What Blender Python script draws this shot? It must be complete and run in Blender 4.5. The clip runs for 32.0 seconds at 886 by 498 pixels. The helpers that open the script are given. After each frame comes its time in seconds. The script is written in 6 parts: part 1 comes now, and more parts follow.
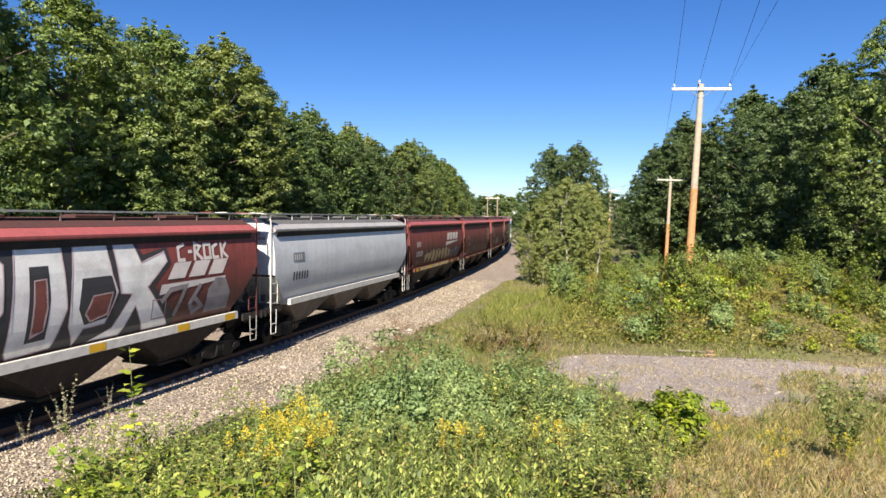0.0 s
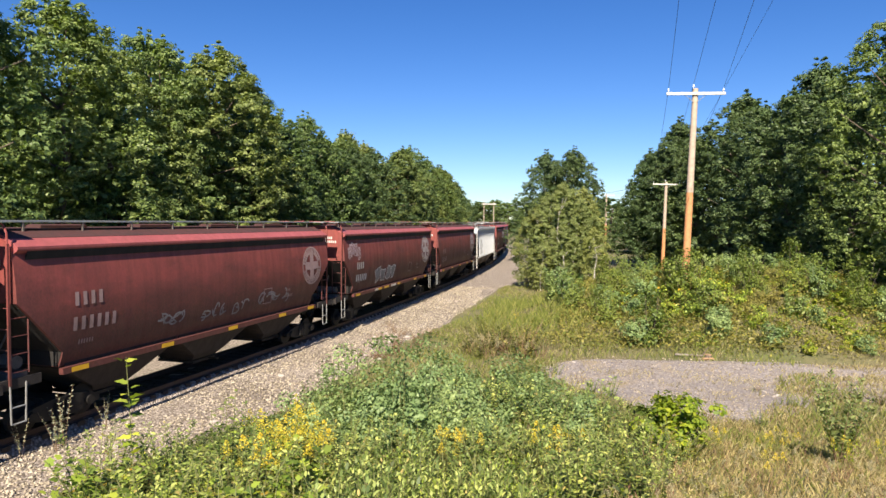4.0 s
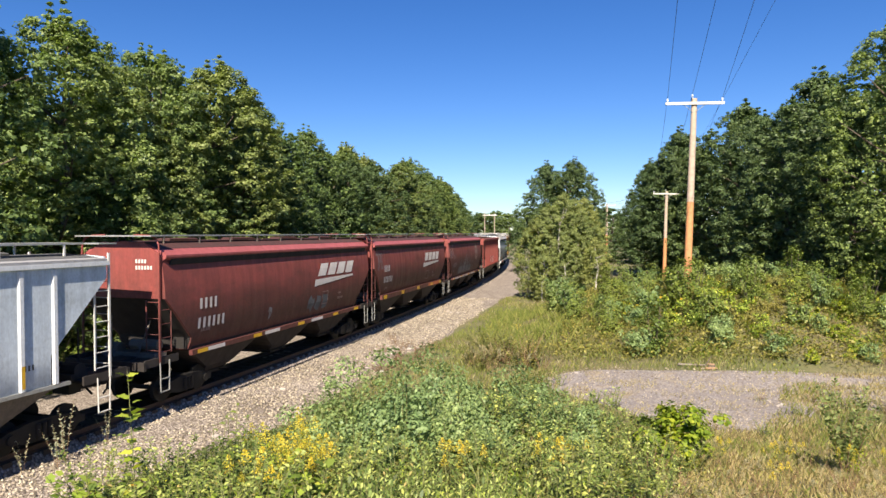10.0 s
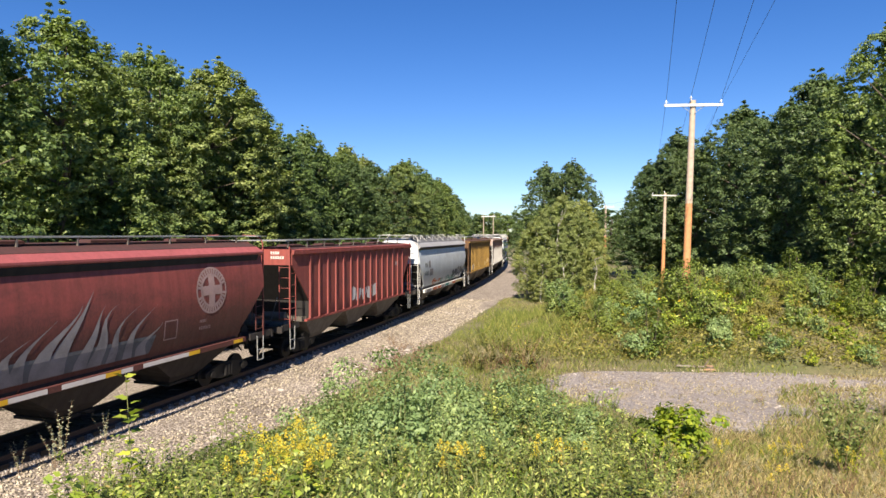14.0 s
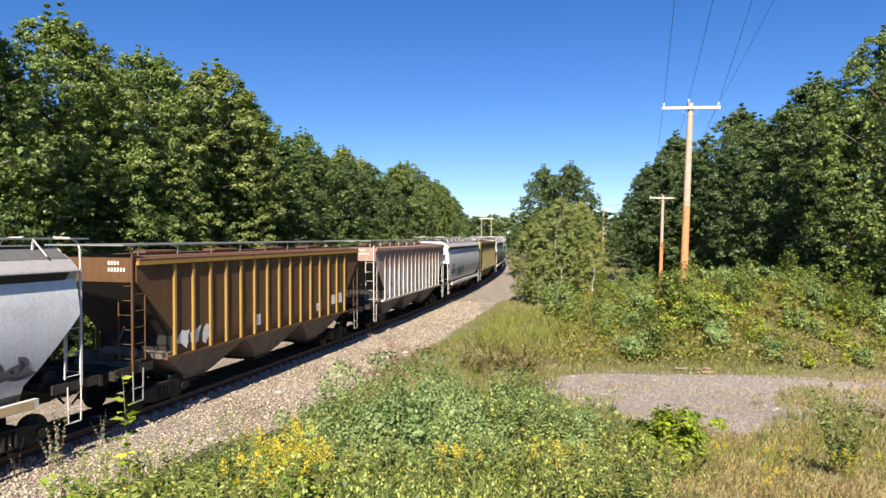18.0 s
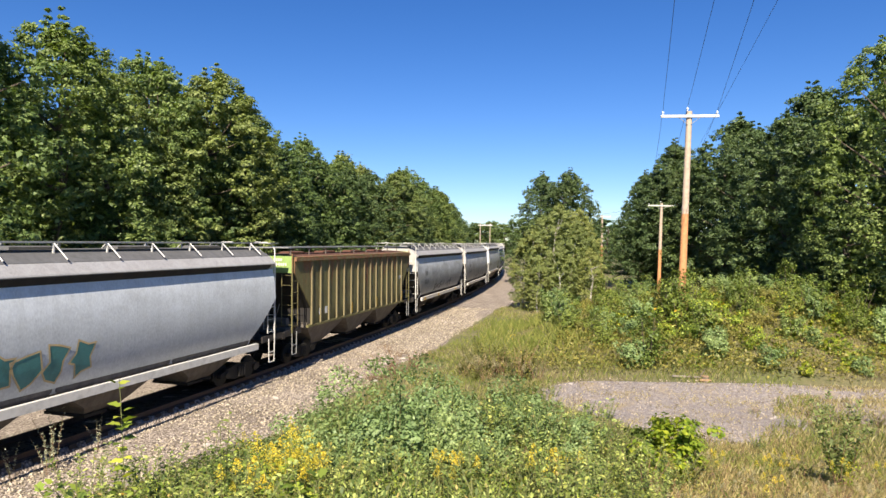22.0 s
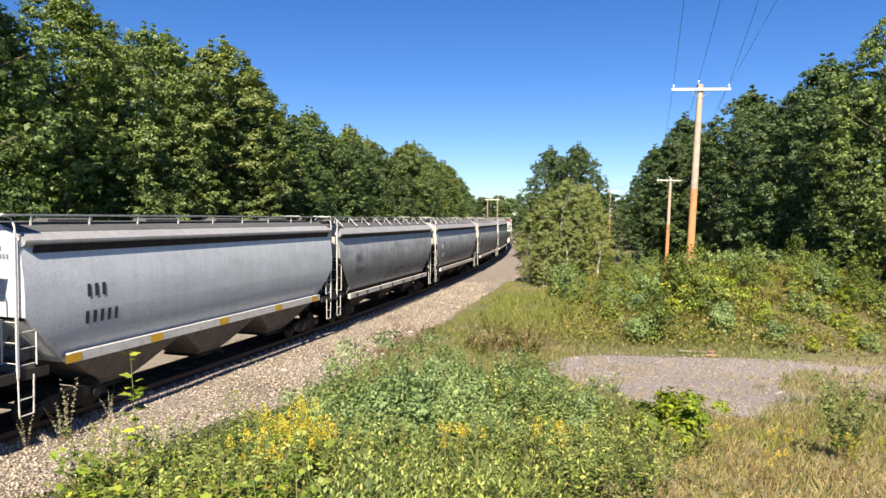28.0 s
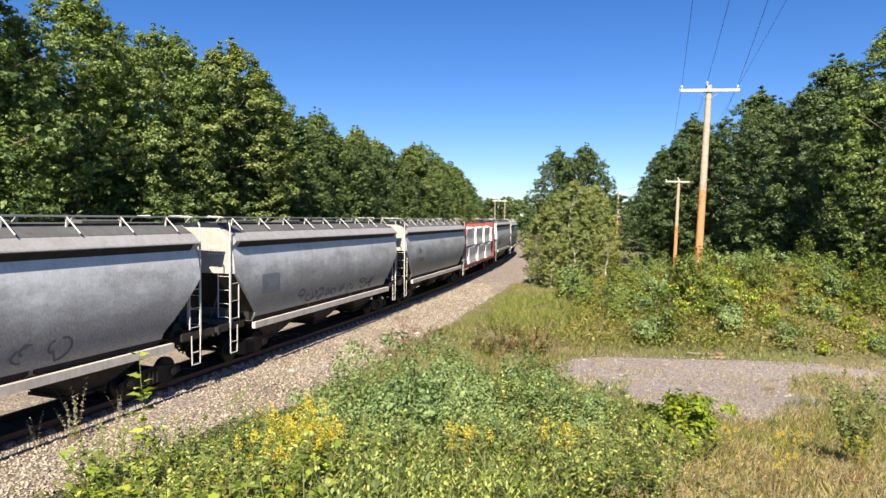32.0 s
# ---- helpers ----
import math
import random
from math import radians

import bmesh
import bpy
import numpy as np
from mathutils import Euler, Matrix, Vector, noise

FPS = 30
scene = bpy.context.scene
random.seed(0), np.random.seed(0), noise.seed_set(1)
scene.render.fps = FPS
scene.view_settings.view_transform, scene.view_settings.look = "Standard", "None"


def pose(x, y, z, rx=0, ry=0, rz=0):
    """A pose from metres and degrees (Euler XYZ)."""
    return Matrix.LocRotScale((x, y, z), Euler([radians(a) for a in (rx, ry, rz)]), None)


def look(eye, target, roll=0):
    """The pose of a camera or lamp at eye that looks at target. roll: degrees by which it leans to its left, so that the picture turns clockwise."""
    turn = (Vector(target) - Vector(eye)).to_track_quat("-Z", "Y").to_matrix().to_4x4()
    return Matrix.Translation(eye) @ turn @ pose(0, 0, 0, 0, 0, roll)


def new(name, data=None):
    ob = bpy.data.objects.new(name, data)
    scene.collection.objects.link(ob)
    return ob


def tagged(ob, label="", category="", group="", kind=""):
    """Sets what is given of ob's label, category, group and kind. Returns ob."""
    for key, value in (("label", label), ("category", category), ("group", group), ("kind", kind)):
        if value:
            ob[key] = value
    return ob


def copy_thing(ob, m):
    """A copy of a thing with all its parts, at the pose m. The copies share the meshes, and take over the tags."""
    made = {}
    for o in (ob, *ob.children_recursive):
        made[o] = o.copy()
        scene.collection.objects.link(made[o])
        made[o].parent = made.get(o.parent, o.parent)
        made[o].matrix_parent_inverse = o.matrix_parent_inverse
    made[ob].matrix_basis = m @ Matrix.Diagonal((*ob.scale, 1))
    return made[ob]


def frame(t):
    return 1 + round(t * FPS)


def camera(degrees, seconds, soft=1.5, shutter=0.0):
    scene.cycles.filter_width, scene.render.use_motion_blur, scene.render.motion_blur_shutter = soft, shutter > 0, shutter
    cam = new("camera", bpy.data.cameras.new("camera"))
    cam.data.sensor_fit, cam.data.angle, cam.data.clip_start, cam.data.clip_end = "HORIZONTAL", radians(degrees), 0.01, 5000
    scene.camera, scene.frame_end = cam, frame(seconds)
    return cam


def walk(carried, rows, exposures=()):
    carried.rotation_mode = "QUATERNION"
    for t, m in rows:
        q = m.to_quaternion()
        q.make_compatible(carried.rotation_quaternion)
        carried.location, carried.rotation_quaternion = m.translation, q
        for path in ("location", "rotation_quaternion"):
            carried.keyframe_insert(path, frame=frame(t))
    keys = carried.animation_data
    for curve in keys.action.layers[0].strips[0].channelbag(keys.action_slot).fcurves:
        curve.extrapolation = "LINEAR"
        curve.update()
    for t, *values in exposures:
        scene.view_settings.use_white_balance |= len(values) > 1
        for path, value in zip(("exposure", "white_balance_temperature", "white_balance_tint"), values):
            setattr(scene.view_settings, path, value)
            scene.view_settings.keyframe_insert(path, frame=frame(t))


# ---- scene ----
# camera: hand-held on a bank beside the track
cam = camera(69.46, 32.0)
EYE = 4.94
PATH = [
    (0, 86.950, -1.026, 0.024), (0.5, 87.168, -0.768, -0.048), (1, 87.415, -0.452, -0.243),
    (1.5, 87.532, -0.335, -0.352), (2, 87.448, -0.359, -0.306), (2.5, 87.402, -0.338, -0.289),
    (3, 87.494, -0.269, -0.290), (3.5, 87.498, -0.390, -0.296), (5.5, 87.650, -0.552, -0.277),
    (6, 87.670, -0.501, -0.292), (6.5, 87.578, -0.509, -0.348), (7, 87.583, -0.491, -0.416),
    (7.5, 87.751, -0.487, -0.367), (8, 87.756, -0.473, -0.151), (8.5, 87.724, -0.269, 0.020),
    (9, 88.064, -0.057, -0.041), (9.5, 88.422, 0.081, -0.060), (10, 88.550, 0.034, -0.199),
    (10.5, 88.482, -0.148, -0.466), (11, 88.251, -0.357, -0.507), (11.5, 88.034, -0.443, -0.410),
    (12, 88.046, -0.382, -0.388), (12.5, 88.202, -0.302, -0.356), (13, 88.419, -0.282, -0.278),
    (13.5, 88.623, -0.213, -0.297), (14, 88.657, -0.072, -0.311), (14.5, 88.562, -0.040, -0.332),
    (16.5, 88.721, -0.305, -0.547), (17, 88.896, -0.240, -0.560), (17.5, 88.925, -0.226, -0.509),
    (18, 88.846, -0.144, -0.491), (18.5, 88.912, -0.134, -0.514), (19, 89.144, -0.110, -0.551),
    (19.5, 89.316, -0.194, -0.622), (20, 89.331, -0.318, -0.556), (20.5, 89.199, -0.274, -0.495),
    (21, 88.991, -0.270, -0.504), (21.5, 89.005, -0.355, -0.543), (22, 89.412, -0.516, -0.614),
    (22.5, 89.657, -0.506, -0.674), (23, 89.043, -0.382, -0.392), (23.5, 88.452, -0.242, 0.078),
    (24, 88.370, -0.141, 0.445), (24.5, 88.015, -0.089, 0.369), (25, 87.489, -0.125, 0.247),
    (25.5, 87.044, -0.083, 0.387), (27.5, 86.868, -0.600, -0.078), (28, 87.105, -0.700, 0.035),
    (28.5, 87.475, -0.790, 0.220), (29, 87.760, -0.915, 0.379), (29.5, 87.735, -0.847, 0.486),
    (30, 87.681, -0.838, 0.624), (30.5, 87.639, -0.954, 0.640), (31, 87.422, -0.978, 0.660),
    (31.5, 87.187, -0.914, 0.725), (32, 87.204, -0.761, 0.693),
]
walk(cam, [(t, pose(0, 0, EYE, a, b, c)) for t, a, b, c in PATH])

# ---- light ----
SUN_AZ, SUN_EL = radians(186.5), radians(41)
world = bpy.data.worlds.new("sky")
scene.world = world
world.use_nodes = True
wn = world.node_tree
sky = wn.nodes.new("ShaderNodeTexSky")
sky.sky_type, sky.sun_disc = "NISHITA", False
sky.sun_elevation, sky.sun_rotation = SUN_EL, SUN_AZ
sky.air_density, sky.dust_density, sky.ozone_density, sky.altitude = 0.96, 0.05, 1.6, 450
richer = wn.nodes.new("ShaderNodeHueSaturation")
richer.inputs["Saturation"].default_value = 1.32
richer.inputs["Hue"].default_value = 0.503
wn.links.new(sky.outputs[0], richer.inputs["Color"])
cooler = wn.nodes.new("ShaderNodeMix")
cooler.data_type, cooler.blend_type = "RGBA", "MULTIPLY"
cooler.inputs[0].default_value = 1.0
cooler.inputs[7].default_value = (0.88, 1.0, 1.31, 1)
wn.links.new(richer.outputs[0], cooler.inputs[6])
wn.links.new(cooler.outputs[2], wn.nodes["Background"].inputs[0])
wn.nodes["Background"].inputs[1].default_value = 0.0465
sun_data = bpy.data.lights.new("sun", "SUN")
sun_data.energy, sun_data.angle, sun_data.color = 5.0, radians(0.53), (1.0, 0.89, 0.72)
sun = new("sun", sun_data)
toward_sun = Vector((math.sin(SUN_AZ) * math.cos(SUN_EL), math.cos(SUN_AZ) * math.cos(SUN_EL), math.sin(SUN_EL)))
sun.matrix_world = look(toward_sun * 200, (0, 0, 0))
scene.view_settings.exposure = 1.2

# ---- the track's plan: one arc, left-hand as it goes away ----
ARC_R, ARC_X, ARC_Y, ARC_H = 556.6, -9.9, 15.53, 0.31039
HALF = 1.58
RAIL = -0.52  # top of the rails
CX, CY = ARC_X - ARC_R * math.cos(ARC_H), ARC_Y + ARC_R * math.sin(ARC_H)


def on_track(s, q=0.0, z=0.0):
    """A point q metres to the right of the centre line, and the heading there."""
    h = ARC_H - s / ARC_R
    r = ARC_R - HALF + q
    return Vector((CX + r * math.cos(h), CY - r * math.sin(h), z)), h


def side_of(x, y):
    """How far right of the centre line a place lies."""
    return math.hypot(x - CX, y - CY) - (ARC_R - HALF)


def smooth(a, b, x):
    t = min(1.0, max(0.0, (x - a) / (b - a)))
    return t * t * (3 - 2 * t)


def ground_z(x, y):
    q = side_of(x, y)
    a = abs(q)
    base = -1.0 + 0.18 * (noise.noise((x * 0.09, y * 0.09, 3.0)))
    if q < 0:
        z = base - 0.75 + 2.1 * smooth(8, 16, a)
    else:
        z = base
        d = math.hypot(x, y * 0.93)
        bank = 3.3 - 0.235 * d
        cap = -1.05 + 0.62 * (q - 5.4)
        z = max(z, min(bank, cap))
        z += 2.7 * math.exp(-((x - 19) / 12) ** 2 - ((y - 39) / 11) ** 2) * smooth(8, 12, q)
    near = 1 - smooth(3.2, 5.6, a)
    z = z * (1 - near) + near * min(z, -1.12)
    z += 3.0 * smooth(160, 420, math.hypot(x, y))
    return z


# ---- materials ----
def node(nt, kind, **kw):
    n = nt.nodes.new(kind)
    for k, v in kw.items():
        n.inputs[k.replace("_", " ")].default_value = v
    return n


def ramp(nt, fac, stops):
    r = nt.nodes.new("ShaderNodeValToRGB")
    while len(r.color_ramp.elements) < len(stops):
        r.color_ramp.elements.new(0.5)
    for e, (pos, col) in zip(r.color_ramp.elements, stops):
        e.position, e.color = pos, (*col, 1)
    nt.links.new(fac, r.inputs[0])
    return r.outputs[0]


def mixc(nt, fac, a, b, mode="MIX"):
    m = nt.nodes.new("ShaderNodeMix")
    m.data_type, m.blend_type = "RGBA", mode
    for sock, v in ((m.inputs[0], fac), (m.inputs[6], a), (m.inputs[7], b)):
        if isinstance(v, (int, float)):
            sock.default_value = v
        elif isinstance(v, tuple):
            sock.default_value = (*v, 1)
        else:
            nt.links.new(v, sock)
    return m.outputs[2]


def start(name):
    m = bpy.data.materials.new(name)
    m.use_nodes = True
    nt = m.node_tree
    return m, nt, nt.nodes["Principled BSDF"]


def coords(nt, scale=(1, 1, 1)):
    tc = nt.nodes.new("ShaderNodeTexCoord")
    mp = nt.nodes.new("ShaderNodeMapping")
    mp.inputs["Scale"].default_value = scale
    nt.links.new(tc.outputs["Object"], mp.inputs[0])
    return mp.outputs[0]


def noise_of(nt, co, scale, detail=4.0, rough=0.55):
    n = node(nt, "ShaderNodeTexNoise", Scale=scale, Detail=detail, Roughness=rough)
    nt.links.new(co, n.inputs["Vector"])
    return n.outputs["Fac"]


def bump(nt, bsdf, height, strength=0.3, distance=0.02):
    b = node(nt, "ShaderNodeBump", Strength=strength, Distance=distance)
    nt.links.new(height, b.inputs["Height"])
    nt.links.new(b.outputs[0], bsdf.inputs["Normal"])


def plain(name, c, rough=0.6, metal=0.0, vary=0.25, scale=3.0, bumpy=0.15):
    """A surface with soft stains and fine grain."""
    m, nt, b = start(name)
    co = coords(nt)
    big, fine = noise_of(nt, co, scale), noise_of(nt, co, scale * 14)
    dark = tuple(v * (1 - vary) for v in c)
    light = tuple(min(1, v * (1 + vary * 0.5)) for v in c)
    col = ramp(nt, big, [(0.3, dark), (0.5, c), (0.72, light)])
    col = mixc(nt, 0.25, col, ramp(nt, fine, [(0.35, dark), (0.65, light)]))
    nt.links.new(col, b.inputs["Base Color"])
    b.inputs["Roughness"].default_value, b.inputs["Metallic"].default_value = rough, metal
    bump(nt, b, fine, bumpy, 0.01)
    return m


def car_paint(name, c, grime=(0.05, 0.045, 0.04), dirt=0.35, rust=0.0, rough=0.5, fade=None, low_grime_shade=0.0):
    """Weathered enamel: vertical streaks of road grime, blotches, rust where asked."""
    m, nt, b = start(name)
    streaks = noise_of(nt, coords(nt, (2.2, 2.2, 0.16)), 1.7, 5, 0.62)
    blot = noise_of(nt, coords(nt), 0.55, 5, 0.6)
    fine = noise_of(nt, coords(nt, (1, 1, 0.5)), 22, 3)
    base = mixc(nt, ramp(nt, blot, [(0.35, (0, 0, 0)), (0.7, (1, 1, 1))]), c, fade or tuple(v * 0.86 for v in c))
    col = mixc(nt, ramp(nt, streaks, [(0.42, (0, 0, 0)), (0.64, (dirt, dirt, dirt))]), base, grime)
    splash = noise_of(nt, coords(nt, (0.7, 0.7, 0.9)), 1.1, 6, 0.65)
    col = mixc(nt, ramp(nt, splash, [(0.5, (0, 0, 0)), (0.62, (dirt * 0.8,) * 3)]), col, grime)
    # Road grime plus painted shade: darker towards the foot of the side.
    if low_grime_shade:
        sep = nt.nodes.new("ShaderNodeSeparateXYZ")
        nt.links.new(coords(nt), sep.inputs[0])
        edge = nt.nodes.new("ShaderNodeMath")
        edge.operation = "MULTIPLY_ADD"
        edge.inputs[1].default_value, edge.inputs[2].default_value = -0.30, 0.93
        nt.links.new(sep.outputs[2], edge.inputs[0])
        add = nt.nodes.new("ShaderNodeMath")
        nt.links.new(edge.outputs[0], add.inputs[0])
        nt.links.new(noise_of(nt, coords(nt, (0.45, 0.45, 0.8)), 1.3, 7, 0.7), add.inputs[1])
        col = mixc(nt, ramp(nt, add.outputs[0], [(0.44, (0, 0, 0)), (0.60, (low_grime_shade * 0.6,) * 3), (0.80, (low_grime_shade,) * 3)]), col, grime)
    if rust:
        high = nt.nodes.new("ShaderNodeSeparateXYZ")
        nt.links.new(coords(nt), high.inputs[0])
        runs = nt.nodes.new("ShaderNodeMath")
        runs.operation = "MULTIPLY_ADD"
        runs.inputs[1].default_value = 0.09
        nt.links.new(high.outputs[2], runs.inputs[0])
        nt.links.new(noise_of(nt, coords(nt, (1.6, 1.6, 0.22)), 1.15, 8, 0.68), runs.inputs[2])
        r = runs.outputs[0]
        col = mixc(nt, ramp(nt, r, [(0.85 - rust * 0.10, (0, 0, 0)), (0.91 - rust * 0.10, (0.95, 0.95, 0.95))]), col, (0.21, 0.070, 0.034))
    col = mixc(nt, 0.3, col, ramp(nt, fine, [(0.3, tuple(v * 0.55 for v in c)), (0.7, tuple(min(0.8, v * 1.2) for v in c))]))
    nt.links.new(col, b.inputs["Base Color"])
    rr = ramp(nt, streaks, [(0.3, (rough,) * 3), (0.8, (min(1, rough + 0.3),) * 3)])
    nt.links.new(rr, b.inputs["Roughness"])
    bump(nt, b, blot, 0.25, 0.05)
    return m


def leaf_mat(name, c1, c2, c3, trans=0.28, rough=0.5, odd=None):
    m, nt, b = start(name)
    geo = nt.nodes.new("ShaderNodeNewGeometry")
    info = nt.nodes.new("ShaderNodeObjectInfo")
    col = ramp(nt, geo.outputs["Random Per Island"], [(0.0, c1), (0.55, c2), (0.955, c3), (0.965, odd or c3)])
    tint = ramp(nt, info.outputs["Random"], [(0.0, (0.76, 0.82, 0.70)), (0.5, (1.0, 1.0, 0.88)), (1.0, (1.18, 1.08, 0.80))])
    col = mixc(nt, 1.0, col, tint, "MULTIPLY")
    nt.links.new(col, b.inputs["Base Color"])
    b.inputs["Roughness"].default_value = rough
    b.inputs["Specular IOR Level"].default_value = 0.35
    tr = nt.nodes.new("ShaderNodeBsdfTranslucent")
    tcol = mixc(nt, 1.0, col, (1.2, 1.3, 0.62), "MULTIPLY")
    nt.links.new(tcol, tr.inputs[0])
    mx = nt.nodes.new("ShaderNodeMixShader")
    mx.inputs[0].default_value = trans
    nt.links.new(b.outputs[0], mx.inputs[1])
    nt.links.new(tr.outputs[0], mx.inputs[2])
    nt.links.new(mx.outputs[0], nt.nodes["Material Output"].inputs[0])
    return m


def ground_mat():
    m, nt, b = start("meadow_soil")
    co = coords(nt)
    big, mid, fine = noise_of(nt, co, 0.12, 5), noise_of(nt, co, 1.3, 5), noise_of(nt, co, 18, 4)
    g = ramp(nt, mid, [(0.3, (0.06, 0.06, 0.022)), (0.5, (0.135, 0.11, 0.055)), (0.7, (0.24, 0.185, 0.105))])
    d = ramp(nt, fine, [(0.3, (0.05, 0.052, 0.02)), (0.7, (0.28, 0.235, 0.12))])
    col = mixc(nt, 0.45, g, d)
    col = mixc(nt, ramp(nt, big, [(0.4, (0, 0, 0)), (0.65, (0.7, 0.7, 0.7))]), col, (0.10, 0.12, 0.035))
    nt.links.new(col, b.inputs["Base Color"])
    b.inputs["Roughness"].default_value = 0.95
    bump(nt, b, fine, 0.6, 0.06)
    return m


def stones_mat(name, a, c, d, scale, dusty=0.0):
    m, nt, b = start(name)
    co = coords(nt)
    v = node(nt, "ShaderNodeTexVoronoi", Scale=scale)
    nt.links.new(co, v.inputs["Vector"])
    sep = nt.nodes.new("ShaderNodeSeparateColor")
    nt.links.new(v.outputs["Color"], sep.inputs[0])
    col = ramp(nt, sep.outputs[0], [(0.0, a), (0.5, c), (1.0, d)])
    edge = ramp(nt, v.outputs["Distance"], [(0.30, (1, 1, 1)), (0.80, (0.45, 0.43, 0.41))])
    col = mixc(nt, 1.0, col, edge, "MULTIPLY")
    big = noise_of(nt, co, 0.5, 5)
    col = mixc(nt, ramp(nt, big, [(0.45, (0, 0, 0)), (0.75, (0.45, 0.45, 0.45))]), col, tuple(x * 0.62 for x in a))
    nt.links.new(col, b.inputs["Base Color"])
    b.inputs["Roughness"].default_value = 0.95
    b.inputs["Specular IOR Level"].default_value = 0.12
    inv = nt.nodes.new("ShaderNodeMath")
    inv.operation = "SUBTRACT"
    inv.inputs[0].default_value = 1.0
    nt.links.new(v.outputs["Distance"], inv.inputs[1])
    bump(nt, b, inv.outputs[0], 0.9, 0.05)
    return m


def gravel_mat():
    """Trodden gravel: grey-mauve chips, tan dust, darker wheel ruts and damp patches."""
    m, nt, b = start("trodden_gravel")
    co = coords(nt)
    v = node(nt, "ShaderNodeTexVoronoi", Scale=19.0)
    nt.links.new(co, v.inputs["Vector"])
    sep = nt.nodes.new("ShaderNodeSeparateColor")
    nt.links.new(v.outputs["Color"], sep.inputs[0])
    chips = ramp(nt, sep.outputs[0], [(0.0, (0.11, 0.092, 0.090)), (0.6, (0.27, 0.232, 0.220)), (0.92, (0.40, 0.355, 0.330)), (1.0, (0.60, 0.56, 0.52))])
    fine = noise_of(nt, co, 34, 6, 0.75)
    mid = noise_of(nt, co, 1.1, 7, 0.7)
    col = mixc(nt, 0.5, chips, ramp(nt, fine, [(0.3, (0.09, 0.076, 0.074)), (0.7, (0.38, 0.335, 0.315))]))
    col = mixc(nt, ramp(nt, mid, [(0.52, (0, 0, 0)), (0.68, (0.8, 0.8, 0.8))]), col, (0.31, 0.245, 0.165))
    col = mixc(nt, ramp(nt, noise_of(nt, co, 0.35, 6, 0.65), [(0.5, (0, 0, 0)), (0.66, (0.45, 0.45, 0.45))]), col, (0.15, 0.13, 0.128))
    nt.links.new(col, b.inputs["Base Color"])
    b.inputs["Roughness"].default_value = 0.95
    bump(nt, b, fine, 0.8, 0.05)
    return m


